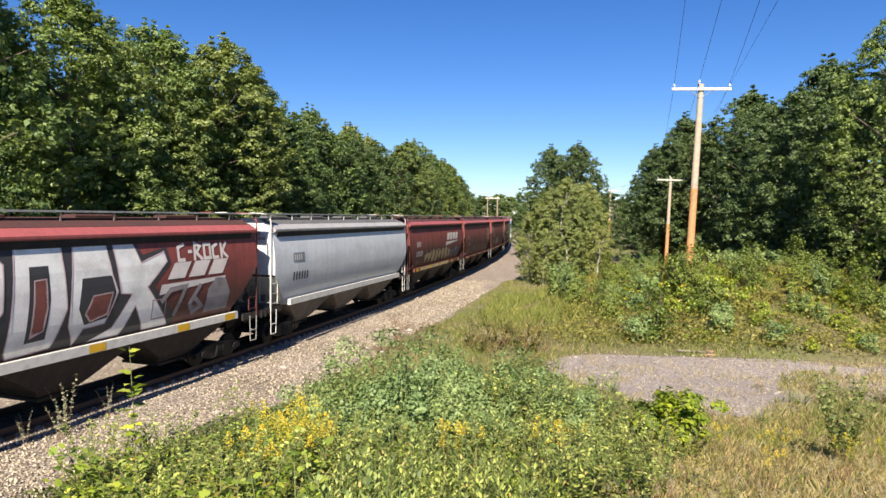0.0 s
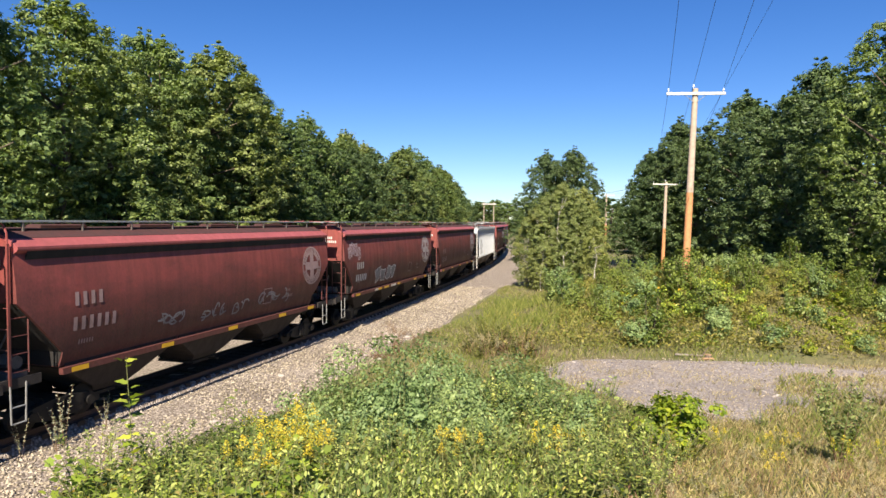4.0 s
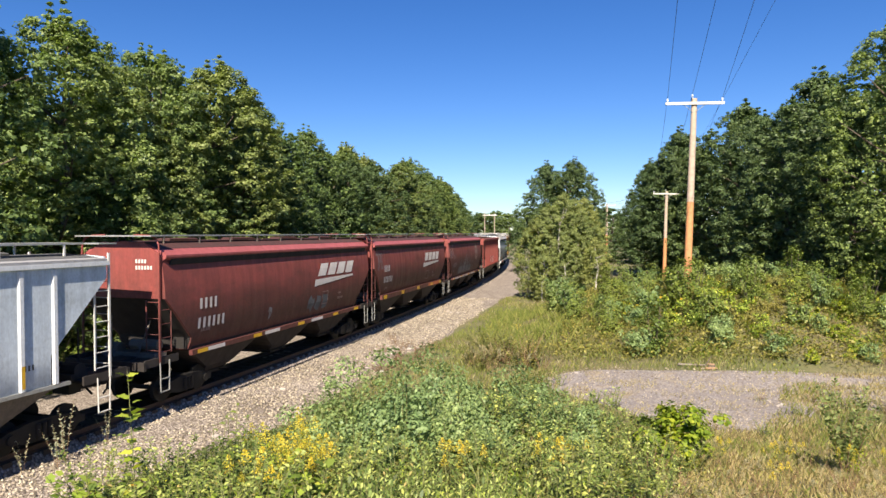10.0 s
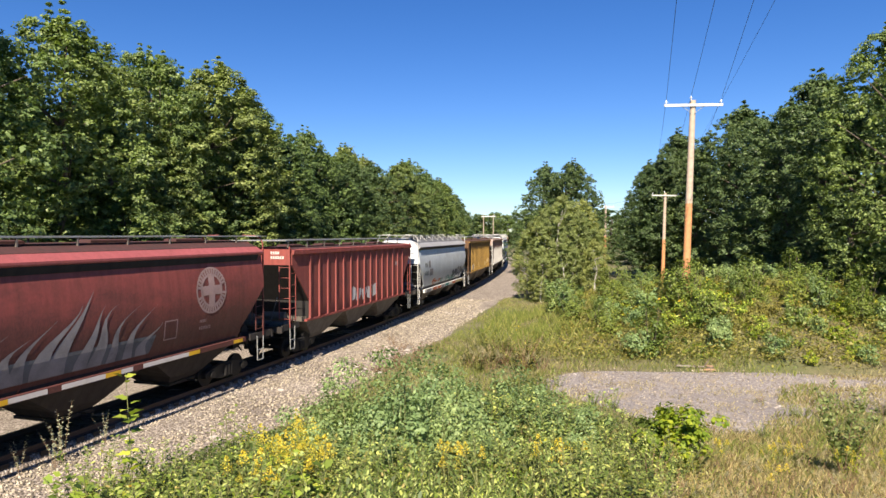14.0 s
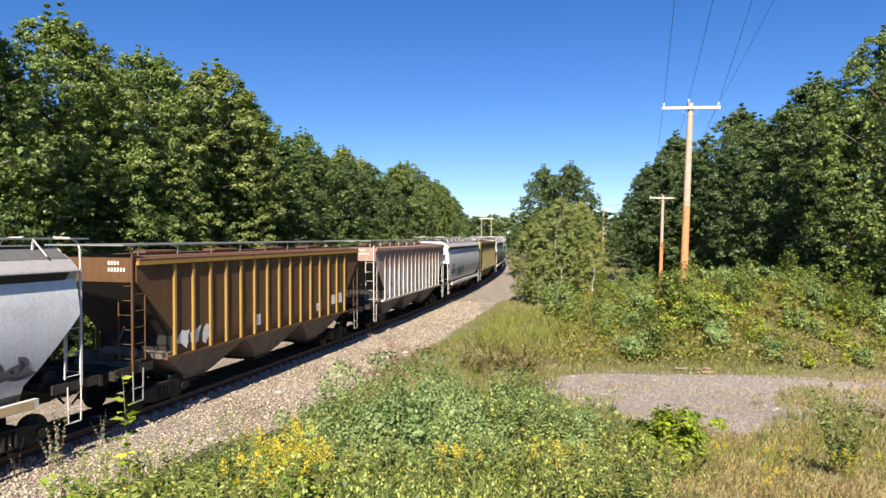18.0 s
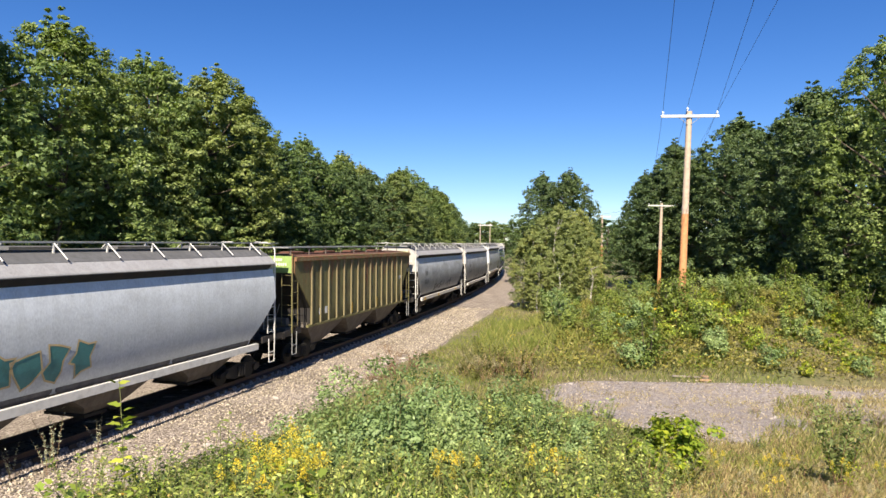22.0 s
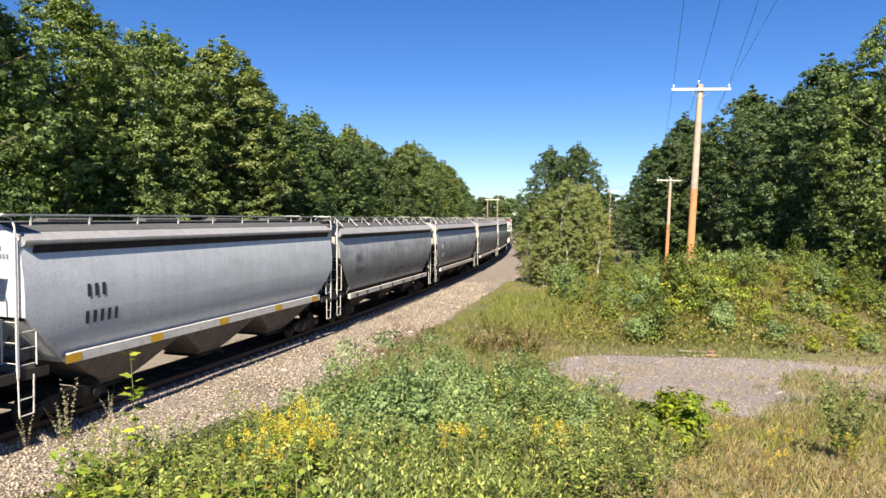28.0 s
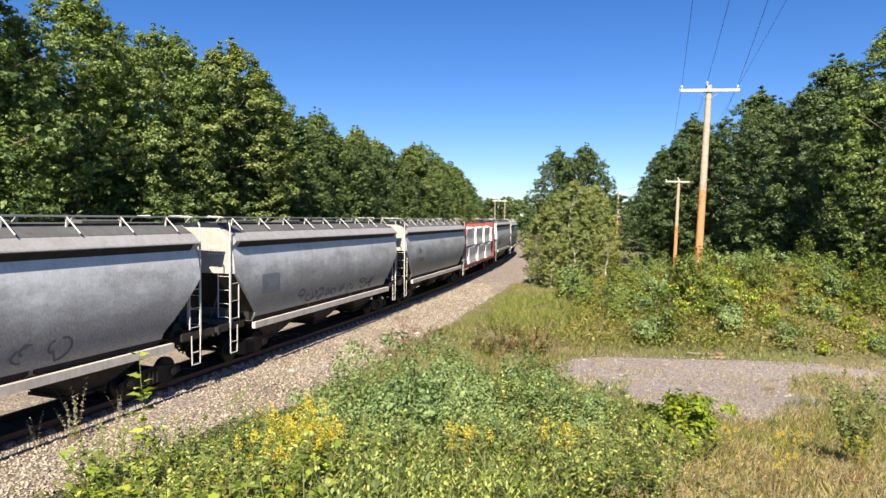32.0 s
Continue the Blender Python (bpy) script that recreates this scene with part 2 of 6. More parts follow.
MAT = {
    "ground": ground_mat(),
    "ballast": stones_mat("ballast_stone", (0.19, 0.155, 0.13), (0.36, 0.305, 0.265), (0.54, 0.475, 0.42), 15),
    # track-bed stones with the train's shade put into their colour
    "bed_shade": stones_mat("shade_darkened_ballast", (0.04, 0.034, 0.03), (0.085, 0.072, 0.062), (0.15, 0.13, 0.11), 16),
    "gravel": gravel_mat(),
    "steel": plain("rusty_rail_steel", (0.085, 0.05, 0.036), 0.7, 0.2),
    "tie": plain("creosoted_timber", (0.045, 0.034, 0.027), 0.85, 0, 0.4, 6),
    "iron": plain("black_cast_iron", (0.016, 0.014, 0.013), 0.7, 0.3, 0.4, 4),
    "underframe": plain("grimy_underframe", (0.024, 0.019, 0.017), 0.8, 0, 0.5, 3),
    "white_metal": plain("worn_white_paint", (0.56, 0.545, 0.52), 0.5, 0, 0.25, 5),
    "dusty_metal": plain("dusty_brake_gear", (0.13, 0.11, 0.095), 0.7, 0, 0.4, 4),
    "grey_metal": plain("grey_galvanised_steel", (0.36, 0.36, 0.35), 0.5, 0.4, 0.3, 5),
    "pole": plain("pine_pole", (0.50, 0.235, 0.10), 0.75, 0, 0.3, 5, 0.3),
    "pole_pale": plain("weathered_pale_timber", (0.42, 0.33, 0.255), 0.75, 0, 0.25, 5, 0.3),
    "arm": plain("bleached_crossarm", (0.52, 0.50, 0.47), 0.6, 0, 0.15, 6),
    "porcelain": plain("white_porcelain", (0.75, 0.78, 0.8), 0.25, 0, 0.1, 8, 0.0),
    "chips": leaf_mat("crushed_stone", (0.10, 0.085, 0.075), (0.30, 0.255, 0.225), (0.50, 0.44, 0.395), 0.0, 0.9),
    "wrap": plain("white_lumber_wrap", (0.72, 0.72, 0.72), 0.4, 0, 0.12, 2, 0.3),
    "stone": plain("pale_stone", (0.42, 0.37, 0.33), 0.9, 0, 0.3, 6, 0.4),
    "wire": plain("dark_wire", (0.04, 0.04, 0.045), 0.5, 0.5, 0.1),
    "driftwood": plain("weathered_driftwood", (0.21, 0.18, 0.15), 0.9, 0, 0.4, 6, 0.4),
    "cut_wood": plain("fresh_cut_wood", (0.34, 0.21, 0.12), 0.8, 0, 0.3, 8, 0.3),
    "bark": plain("grey_brown_bark", (0.13, 0.10, 0.075), 0.9, 0, 0.4, 6, 0.5),
    "birch": plain("pale_birch_bark", (0.45, 0.42, 0.37), 0.8, 0, 0.4, 5, 0.3),
    "stem": plain("green_weed_stem", (0.14, 0.15, 0.05), 0.8, 0, 0.3, 10),
    "dry_stem": plain("dry_brown_stem", (0.22, 0.14, 0.08), 0.85, 0, 0.3, 10),
    "oak": leaf_mat("maple_leaves", (0.068, 0.102, 0.040), (0.162, 0.230, 0.082), (0.260, 0.328, 0.130), 0.34),
    "dark_leaf": leaf_mat("dark_ash_leaves", (0.040, 0.065, 0.029), (0.088, 0.136, 0.056), (0.152, 0.206, 0.092)),
    "yellow_leaf": leaf_mat("pale_cherry_leaves", (0.092, 0.122, 0.042), (0.192, 0.242, 0.084), (0.285, 0.330, 0.128), 0.32),
    "shrub": leaf_mat("green_shrub_leaves", (0.080, 0.115, 0.026), (0.150, 0.205, 0.044), (0.235, 0.280, 0.070)),
    "olive": leaf_mat("olive_shrub_leaves", (0.115, 0.116, 0.034), (0.210, 0.200, 0.056), (0.320, 0.295, 0.090)),
    "silver": leaf_mat("grey_green_leaves", (0.137, 0.202, 0.086), (0.216, 0.295, 0.130), (0.331, 0.418, 0.194), 0.3),
    "birch_leaf": leaf_mat("birch_leaves", (0.150, 0.180, 0.074), (0.265, 0.305, 0.126), (0.390, 0.420, 0.185), 0.38),
    "sage": leaf_mat("pale_sage_leaves", (0.080, 0.120, 0.034), (0.250, 0.315, 0.090), (0.50, 0.54, 0.20), 0.3, odd=(0.42, 0.34, 0.14)),
    "lime": leaf_mat("bright_yellow_green_leaves", (0.14, 0.21, 0.028), (0.27, 0.34, 0.035), (0.45, 0.47, 0.050), 0.4),
    "broad": leaf_mat("fresh_broad_leaves", (0.060, 0.100, 0.020), (0.235, 0.320, 0.050), (0.50, 0.56, 0.10), 0.34, odd=(0.55, 0.34, 0.05)),
    "straw": leaf_mat("dry_straw_grass", (0.17, 0.135, 0.07), (0.36, 0.295, 0.16), (0.54, 0.465, 0.28), 0.3, 0.8),
    "grass": leaf_mat("green_meadow_grass", (0.125, 0.163, 0.037), (0.213, 0.237, 0.062), (0.338, 0.325, 0.106), 0.35, 0.7),
    # leaf colour darkened to paint the shade in gaps between the weeds
    "shade_leaf": leaf_mat("gap_shade_leaves", (0.028, 0.044, 0.013), (0.062, 0.090, 0.022), (0.15, 0.17, 0.05), 0.2),
    "rusty_weed": leaf_mat("red_brown_weeds", (0.11, 0.055, 0.035), (0.17, 0.085, 0.055), (0.22, 0.13, 0.075), 0.25, 0.8),
    "gold": leaf_mat("goldenrod_flowers", (0.42, 0.33, 0.035), (0.60, 0.48, 0.05), (0.70, 0.60, 0.12), 0.25, 0.8),
    "fluff": leaf_mat("silvery_round_leaves", (0.26, 0.27, 0.20), (0.46, 0.46, 0.38), (0.62, 0.61, 0.54), 0.3, 0.6),
    "seed": leaf_mat("pale_seed_heads", (0.26, 0.22, 0.14), (0.36, 0.31, 0.21), (0.46, 0.42, 0.31), 0.2, 0.8),
}


# ---- mesh helpers ----
def part(name, bm, material, parent=None, label=""):
    me = bpy.data.meshes.new(name)
    bm.to_mesh(me)
    bm.free()
    return part_of(name, me, material, parent, label)


def part_of(name, me, material, parent=None, label=""):
    if not me.materials:
        me.materials.append(material)
    ob = new(name, me)
    ob.parent = parent
    if label:
        tagged(ob, label)
    return ob


def box(bm, x0, x1, y0, y1, z0, z1):
    v = [bm.verts.new((x, y, z)) for x in (x0, x1) for y in (y0, y1) for z in (z0, z1)]
    for f in ((0, 1, 3, 2), (4, 6, 7, 5), (0, 4, 5, 1), (2, 3, 7, 6), (0, 2, 6, 4), (1, 5, 7, 3)):
        bm.faces.new([v[i] for i in f])
    return bm


def tube(bm, p, q, r, r2=None, n=6):
    p, q = Vector(p), Vector(q)
    axis = (q - p).normalized()
    side = axis.orthogonal().normalized()
    up = axis.cross(side)
    rings = []
    for c, rad in ((p, r), (q, r if r2 is None else r2)):
        rings.append([bm.verts.new(c + rad * (math.cos(a) * side + math.sin(a) * up)) for a in (2 * math.pi * i / n for i in range(n))])
    for i in range(n):
        bm.faces.new((rings[0][i], rings[0][(i + 1) % n], rings[1][(i + 1) % n], rings[1][i]))
    bm.faces.new(rings[0][::-1])
    bm.faces.new(rings[1])
    return bm


def loft(bm, rings, cap=True):
    rows = [[bm.verts.new(p) for p in ring] for ring in rings]
    n = len(rows[0])
    for a, b in zip(rows, rows[1:]):
        for i in range(n):
            bm.faces.new((a[i], a[(i + 1) % n], b[(i + 1) % n], b[i]))
    if cap:
        bm.faces.new(rows[0][::-1])
        bm.faces.new(rows[-1])
    return bm


def quads_mesh(name, verts, faces, material, shade=False):
    me = bpy.data.meshes.new(name)
    me.from_pydata(verts, [], faces)
    me.materials.append(material)
    if shade:
        me.polygons.foreach_set("use_smooth", [True] * len(me.polygons))
    me.update()
    return me


# ---- ground ----
def terrain():
    xs = sorted(set([-2500, -1200, -700, -400, -250, -180] + list(range(-140, -60, 8)) + list(np.arange(-60, 60.1, 1.0)) + list(range(68, 141, 8)) + [180, 250, 400, 700, 1200, 2500]))
    ys = sorted(set([-2500, -1200, -600, -300, -150, -80, -40, -25, -15] + list(np.arange(-10, 90.1, 1.0)) + list(range(95, 260, 8)) + [300, 360, 450, 600, 900, 1500, 3000]))
    verts = [(float(x), float(y), ground_z(float(x), float(y))) for y in ys for x in xs]
    w = len(xs)
    faces = [(j * w + i, j * w + i + 1, (j + 1) * w + i + 1, (j + 1) * w + i) for j in range(len(ys) - 1) for i in range(w - 1)]
    return tagged(part_of("ground", quads_mesh("ground", verts, faces, MAT["ground"], True), MAT["ground"]), "dry grassy soil with green and straw patches", "ground", kind="structure")


terrain()


def shoulder_z(q):
    """Height of the near ballast shoulder, q metres from the centre line."""
    return float(np.interp(q, (1.06, 2.0, 3.0, 4.1, 5.0), (-0.95, -0.96, -0.97, -0.99, -1.04)))


def ballast():
    prof = [(-8.8, -2.1), (-7.6, -1.55), (-4.6, -1.38), (-2.5, -1.15), (-1.2, -0.95), (-0.9, -0.71), (-0.5, -0.70), (0.5, -0.70), (0.9, -0.71), (1.06, -0.95), (2.0, -0.96), (3.0, -0.97), (4.1, -0.99), (5.0, -1.04), (5.7, -1.34)]
    verts, faces = [], []
    s0, s1, step = -120, 180, 0.75
    n = int((s1 - s0) / step)
    m = len(prof)
    for i in range(n + 1):
        s = s0 + i * step
        for q, z in prof:
            wob = noise.noise((s * 0.35, q * 1.3, 7.0)) * (0.3 if 0.5 < q < 2 else 1.0)
            wide = 0.6 * noise.noise((s * 0.12, 2.0, q)) if q > 4.5 else 0
            far_wide = 1.0 * smooth(20, 60, s) if q > 3 else 0
            p, _ = on_track(s, q + 0.12 * wob + wide + far_wide, z + 0.05 * wob)
            verts.append(p)
    for i in range(n):
        for j in range(m - 1):
            a = i * m + j
            faces.append((a, a + 1, a + m + 1, a + m))
    return tagged(part_of("ballast", quads_mesh("ballast", verts, faces, MAT["ballast"], True), MAT["ballast"]), "pale crushed-stone ballast shoulder beside the track", "ballast", kind="structure")


bed = ballast()


def track_bed():
    """Stones between and beside the rails, darkened for the shade under the train."""
    verts, faces = [], []
    across = ((-0.88, -0.73), (-0.8, -0.692), (0.0, -0.688), (0.8, -0.692), (0.88, -0.73))
    m = len(across)
    for i in range(401):
        s = -120 + i * 0.75
        for q, z in across:
            verts.append(on_track(s, q, z + 0.02 * noise.noise((s * 0.9, q * 2, 1.0)))[0])
    for i in range(400):
        for j in range(m - 1):
            a = i * m + j
            faces.append((a, a + 1, a + m + 1, a + m))
    tagged(part_of("track_bed", quads_mesh("track_bed", verts, faces, MAT["bed_shade"], True), MAT["bed_shade"]), "ballast between the rails, darkened for the train's shade", "ballast", kind="structure")


track_bed()



def rails():
    prof = [(-0.07, -0.17), (0.07, -0.17), (0.07, -0.155), (0.012, -0.14), (0.012, -0.04), (0.036, -0.03), (0.036, 0.0), (-0.036, 0.0), (-0.036, -0.03), (-0.012, -0.04), (-0.012, -0.14), (-0.07, -0.155)]
    for q in (-0.755, 0.755):
        bm = bmesh.new()
        rings = []
        for i in range(76):
            s = -120 + i * 4
            rings.append([on_track(s, q + a, RAIL + z)[0] for a, z in prof])
        loft(bm, rings)
        tagged(part("rail", bm, MAT["steel"]), "rusty steel rail on timber ties", "rail", "running rails", "structure")


rails()


def ties():
    bm = bmesh.new()
    box(bm, -0.115, 0.115, -0.95, 0.95, RAIL - 0.36, RAIL - 0.16)
    me = bpy.data.meshes.new("tie")
    bm.to_mesh(me)
    bm.free()
    me.materials.append(MAT["tie"])
    for i in range(150):
        s = -25 + i * 0.55
        p, h = on_track(s)
        ob = part_of("tie", me, MAT["tie"], bed)
        ob.matrix_basis = pose(p.x, p.y, 0, 0, 0, 90 - math.degrees(h))


ties()


def road_edges(x):
    """Near and far edge of the gravel pull-off at x."""
    mid = 24.4 - 0.22 * (x - 4) + 0.004 * (x - 4) ** 2
    far = 2.1 * smooth(3.2, 6.5, x) + 0.35 * noise.noise((x * 0.5, 1, 0)) + 0.4
    near = 4.7 * smooth(3.2, 7.5, x) - 3.2 * smooth(9.0, 13, x) + 0.6 * noise.noise((x * 0.4, 5, 0)) + 0.4
    return mid - near, mid + far


def road():
    """The gravel pull-off: an irregular patch laid on the ground."""
    verts, faces = [], []
    nx, ny = 40, 10
    for i in range(nx + 1):
        x = 3.6 + i * 0.62
        y0, y1 = road_edges(x)
        for j in range(ny + 1):
            y = y0 + (y1 - y0) * j / ny
            verts.append((x, y, ground_z(x, y) + 0.06 - 0.09 * (j in (0, ny)) - 0.09 * (i in (0, nx)) ))
    for i in range(nx):
        for j in range(ny):
            a = i * (ny + 1) + j
            faces.append((a, a + ny + 1, a + ny + 2, a + 1))
    tagged(part_of("road", quads_mesh("road", verts, faces, MAT["gravel"], True), MAT["gravel"]), "grey-mauve gravel track with thin dry weeds", "road", kind="structure")


road()

# ---- the freight train ----
PAINT = {
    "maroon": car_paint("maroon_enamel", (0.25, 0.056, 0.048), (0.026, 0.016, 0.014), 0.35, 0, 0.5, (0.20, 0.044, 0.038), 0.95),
    "oxide": car_paint("faded_oxide_red", (0.25, 0.060, 0.050), (0.05, 0.022, 0.018), 0.35, 0, 0.6, (0.28, 0.048, 0.038)),
    "maroon_roof": car_paint("pale_maroon", (0.34, 0.085, 0.085), (0.12, 0.04, 0.04), 0.3, 0, 0.5, (0.29, 0.07, 0.07)),
    "dusty_plate": car_paint("dusty_cream_plate", (0.44, 0.415, 0.385), (0.22, 0.19, 0.16), 0.3, 0, 0.6),
    "dusty_sill": car_paint("dusty_cream_sill", (0.60, 0.56, 0.51), (0.20, 0.16, 0.13), 0.4, 0, 0.6),
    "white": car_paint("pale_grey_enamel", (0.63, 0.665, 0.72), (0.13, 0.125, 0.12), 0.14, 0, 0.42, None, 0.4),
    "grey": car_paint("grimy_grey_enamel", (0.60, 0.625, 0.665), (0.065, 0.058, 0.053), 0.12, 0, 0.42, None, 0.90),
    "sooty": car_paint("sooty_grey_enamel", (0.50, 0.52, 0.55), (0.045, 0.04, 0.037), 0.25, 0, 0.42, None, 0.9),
    "bluegrey": car_paint("blue_grey_enamel", (0.56, 0.62, 0.69), (0.08, 0.08, 0.08), 0.3, 0, 0.5),
    "yellow": car_paint("brown_yellow_panel", (0.125, 0.060, 0.022), (0.055, 0.027, 0.014), 0.5, 0.0, 0.6),
    "yellow_rib": car_paint("ochre_yellow_rib", (0.36, 0.215, 0.045), (0.20, 0.10, 0.03), 0.4, 0, 0.6),
    "rusty": car_paint("rust_streaked_white", (0.60, 0.59, 0.56), (0.20, 0.165, 0.14), 0.3, 1.7, 0.6),
    "rusty_rib": car_paint("rust_streaked_white_rib", (0.54, 0.52, 0.49), (0.20, 0.15, 0.12), 0.4, 1.15, 0.6),
    "olive": car_paint("olive_green_enamel", (0.165, 0.150, 0.058), (0.075, 0.047, 0.022), 0.7, 0.15, 0.6),
    # the olive again, lightened to paint sun on the ribs
    "lit_olive_rib": car_paint("sunlit_olive_rib", (0.21, 0.175, 0.085), (0.12, 0.07, 0.04), 0.5, 0.25, 0.6),
    "lime": car_paint("lime_green_plate", (0.26, 0.37, 0.11), (0.15, 0.17, 0.07), 0.25, 0, 0.5),
    # near-black that stands for shade on raked ends (with dirt) and under eaves
    "slope": car_paint("shade_black_paint", (0.018, 0.015, 0.014), (0.010, 0.009, 0.009), 0.5, 0, 0.8),
    "dusty_roof": car_paint("dusty_pale_roof_edge", (0.34, 0.335, 0.345), (0.16, 0.15, 0.145), 0.35, 0, 0.6),
    "soot_red": car_paint("sooty_red_roof", (0.075, 0.026, 0.024), (0.02, 0.014, 0.013), 0.5, 0, 0.7),
    "soot_grey": car_paint("sooty_grey_roof", (0.12, 0.12, 0.125), (0.05, 0.05, 0.05), 0.5, 0, 0.6),
    "soot_brown": car_paint("rusty_brown_roof", (0.13, 0.055, 0.035), (0.05, 0.03, 0.02), 0.5, 0, 0.7),
    # lighter grey that puts the sunlight on the ribs into their colour
    "lit_grey_rib": car_paint("sunlit_grey_rib", (0.68, 0.70, 0.73), (0.25, 0.25, 0.25), 0.2, 0, 0.5),
    "chute": car_paint("dark_hopper_chute", (0.034, 0.025, 0.022), (0.018, 0.014, 0.013), 0.65, 0, 0.8),
    "chute_tan": car_paint("dusty_hopper_chute", (0.17, 0.145, 0.12), (0.06, 0.05, 0.044), 0.6, 0, 0.8),
}
INK = {
    "white": plain("white_stencil", (0.58, 0.53, 0.51), 0.6, 0, 0.2, 2),
    "pale": plain("worn_white_emblem", (0.40, 0.33, 0.32), 0.7, 0, 0.45, 3),
    "dim": plain("faded_stencil", (0.30, 0.20, 0.19), 0.7, 0, 0.3, 2),
    "black": plain("black_stencil", (0.035, 0.035, 0.04), 0.6, 0, 0.2, 2),
    "patch": plain("grey_patch_panel", (0.17, 0.19, 0.22), 0.6, 0, 0.25, 2),
    "soot": plain("smoky_black_spray", (0.11, 0.11, 0.12), 0.7, 0, 0.4, 2),
    "ghost": plain("ghosted_grey_spray", (0.22, 0.20, 0.205), 0.7, 0, 0.4, 2),
    "yellow": plain("reflective_yellow", (0.62, 0.36, 0.02), 0.45, 0, 0.2, 4),
    "silver": plain("silver_spray_fill", (0.74, 0.73, 0.72), 0.5, 0.1, 0.3, 1.5),
    "teal": plain("teal_spray", (0.06, 0.20, 0.19), 0.6, 0, 0.4, 2),
    "tan": plain("tan_spray", (0.47, 0.36, 0.19), 0.6, 0, 0.3, 2),
    "blue": plain("blue_spray", (0.10, 0.20, 0.33), 0.6, 0, 0.4, 2),
    "orange": plain("orange_spray", (0.50, 0.13, 0.05), 0.6, 0, 0.4, 2),
    "rust_ink": plain("rust_brown_spray", (0.16, 0.05, 0.04), 0.7, 0, 0.4, 2),
    "pink": plain("pale_pink_spray", (0.50, 0.36, 0.37), 0.6, 0, 0.4, 2),
}
CACHE = {}


def kept(key, make):
    """A mesh that alike parts share."""
    if key not in CACHE:
        bm = bmesh.new()
        make(bm)
        me = bpy.data.meshes.new(key[0])
        bm.to_mesh(me)
        bm.free()
        CACHE[key] = me
    return CACHE[key]


LE = 8.1  # half length over the end posts
ROUND = [(1.34, 1.28), (1.46, 1.52), (1.545, 1.9), (1.59, 2.35), (1.60, 2.8), (1.57, 3.3), (1.51, 3.75), (1.455, 4.08)]
LOW = [(1.26, 0.92), (1.40, 1.18), (1.52, 1.6), (1.585, 2.1), (1.60, 2.6), (1.565, 3.1), (1.51, 3.5), (1.44, 3.80)]
FLAT = [(1.50, 1.12), (1.52, 1.16), (1.52, 2.0), (1.52, 3.0), (1.52, 4.14)]
MID = [(1.32, 1.08), (1.43, 1.32), (1.53, 1.75), (1.585, 2.25), (1.60, 2.75), (1.57, 3.3), (1.51, 3.75), (1.455, 4.08)]
SILL = {"round": 0.25, "mid": 0.16, "low": 0.23}
SHAPES = {"round": ROUND, "mid": MID, "low": LOW, "flat": FLAT}


def wall_y(prof, z):
    for (a, za), (b, zb) in zip(prof, prof[1:]):
        if z <= zb:
            t = max(0.0, (z - za) / (zb - za))
            return a + (b - a) * t
    return prof[-1][0]


def end_x(z, cut, run):
    """Where the side sheet ends at height z: straight above the cut, raked below it."""
    return LE - 0.12 - min(run, max(0.0, (cut - z) * 0.95))


def body_mesh(bm, prof, cut, run):
    zs = sorted({round(z, 3) for _, z in prof} | {cut, cut - run / 0.95})
    rows = []
    for z in zs:
        y = wall_y(prof, z)
        x = end_x(z, cut, run)
        xs = [-x] + [-6.2 + 12.4 * i / 8 for i in range(9)] + [x]
        rows.append(([bm.verts.new((a, -y, z)) for a in xs], [bm.verts.new((a, y, z)) for a in xs]))
    for (a, b), (c, d) in zip(rows, rows[1:]):
        for i in range(len(a) - 1):
            bm.faces.new((a[i], a[i + 1], c[i + 1], c[i])).smooth = True
            bm.faces.new((b[i + 1], b[i], d[i], d[i + 1])).smooth = True
        bm.faces.new((b[0], a[0], c[0], d[0]))
        bm.faces.new((a[-1], b[-1], d[-1], c[-1]))
    a, b = rows[-1]
    bm.faces.new([*a, *b[::-1]])
    a, b = rows[0]
    bm.faces.new([*a[::-1], *b])
    for e in bm.edges:
        if not all(f.smooth for f in e.link_faces):
            e.smooth = False


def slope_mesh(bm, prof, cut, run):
    """The raked sheet that closes the lower end, its shade and dirt painted black."""
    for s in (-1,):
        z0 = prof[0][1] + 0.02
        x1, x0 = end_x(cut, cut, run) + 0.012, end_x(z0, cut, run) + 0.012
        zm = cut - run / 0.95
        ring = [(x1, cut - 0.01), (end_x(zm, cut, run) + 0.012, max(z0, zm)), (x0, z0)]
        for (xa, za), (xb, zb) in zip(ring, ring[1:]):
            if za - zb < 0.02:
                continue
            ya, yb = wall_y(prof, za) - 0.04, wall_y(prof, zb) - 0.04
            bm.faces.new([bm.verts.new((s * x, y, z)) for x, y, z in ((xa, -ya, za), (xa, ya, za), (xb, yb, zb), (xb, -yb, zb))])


def roof_line(prof, style):
    y0, z0 = prof[-1]
    if style in ("round", "mid"):
        sec = [(y0, z0), (1.575, z0 + 0.07), (1.60, z0 + 0.11), (1.60, z0 + 0.17), (1.30, z0 + 0.36), (0.85, z0 + 0.53), (0.0, z0 + 0.60)]
    elif style == "low":
        sec = [(y0, z0), (1.60, z0 + 0.19), (1.62, z0 + 0.21), (1.60, z0 + 0.25), (1.32, z0 + 0.52), (0.85, z0 + 0.78), (0.0, z0 + 0.86)]
    else:
        sec = [(y0, z0), (1.60, z0 + 0.03), (1.60, z0 + 0.10), (1.30, z0 + 0.13), (0.70, z0 + 0.19), (0.0, z0 + 0.22)]
    return sec


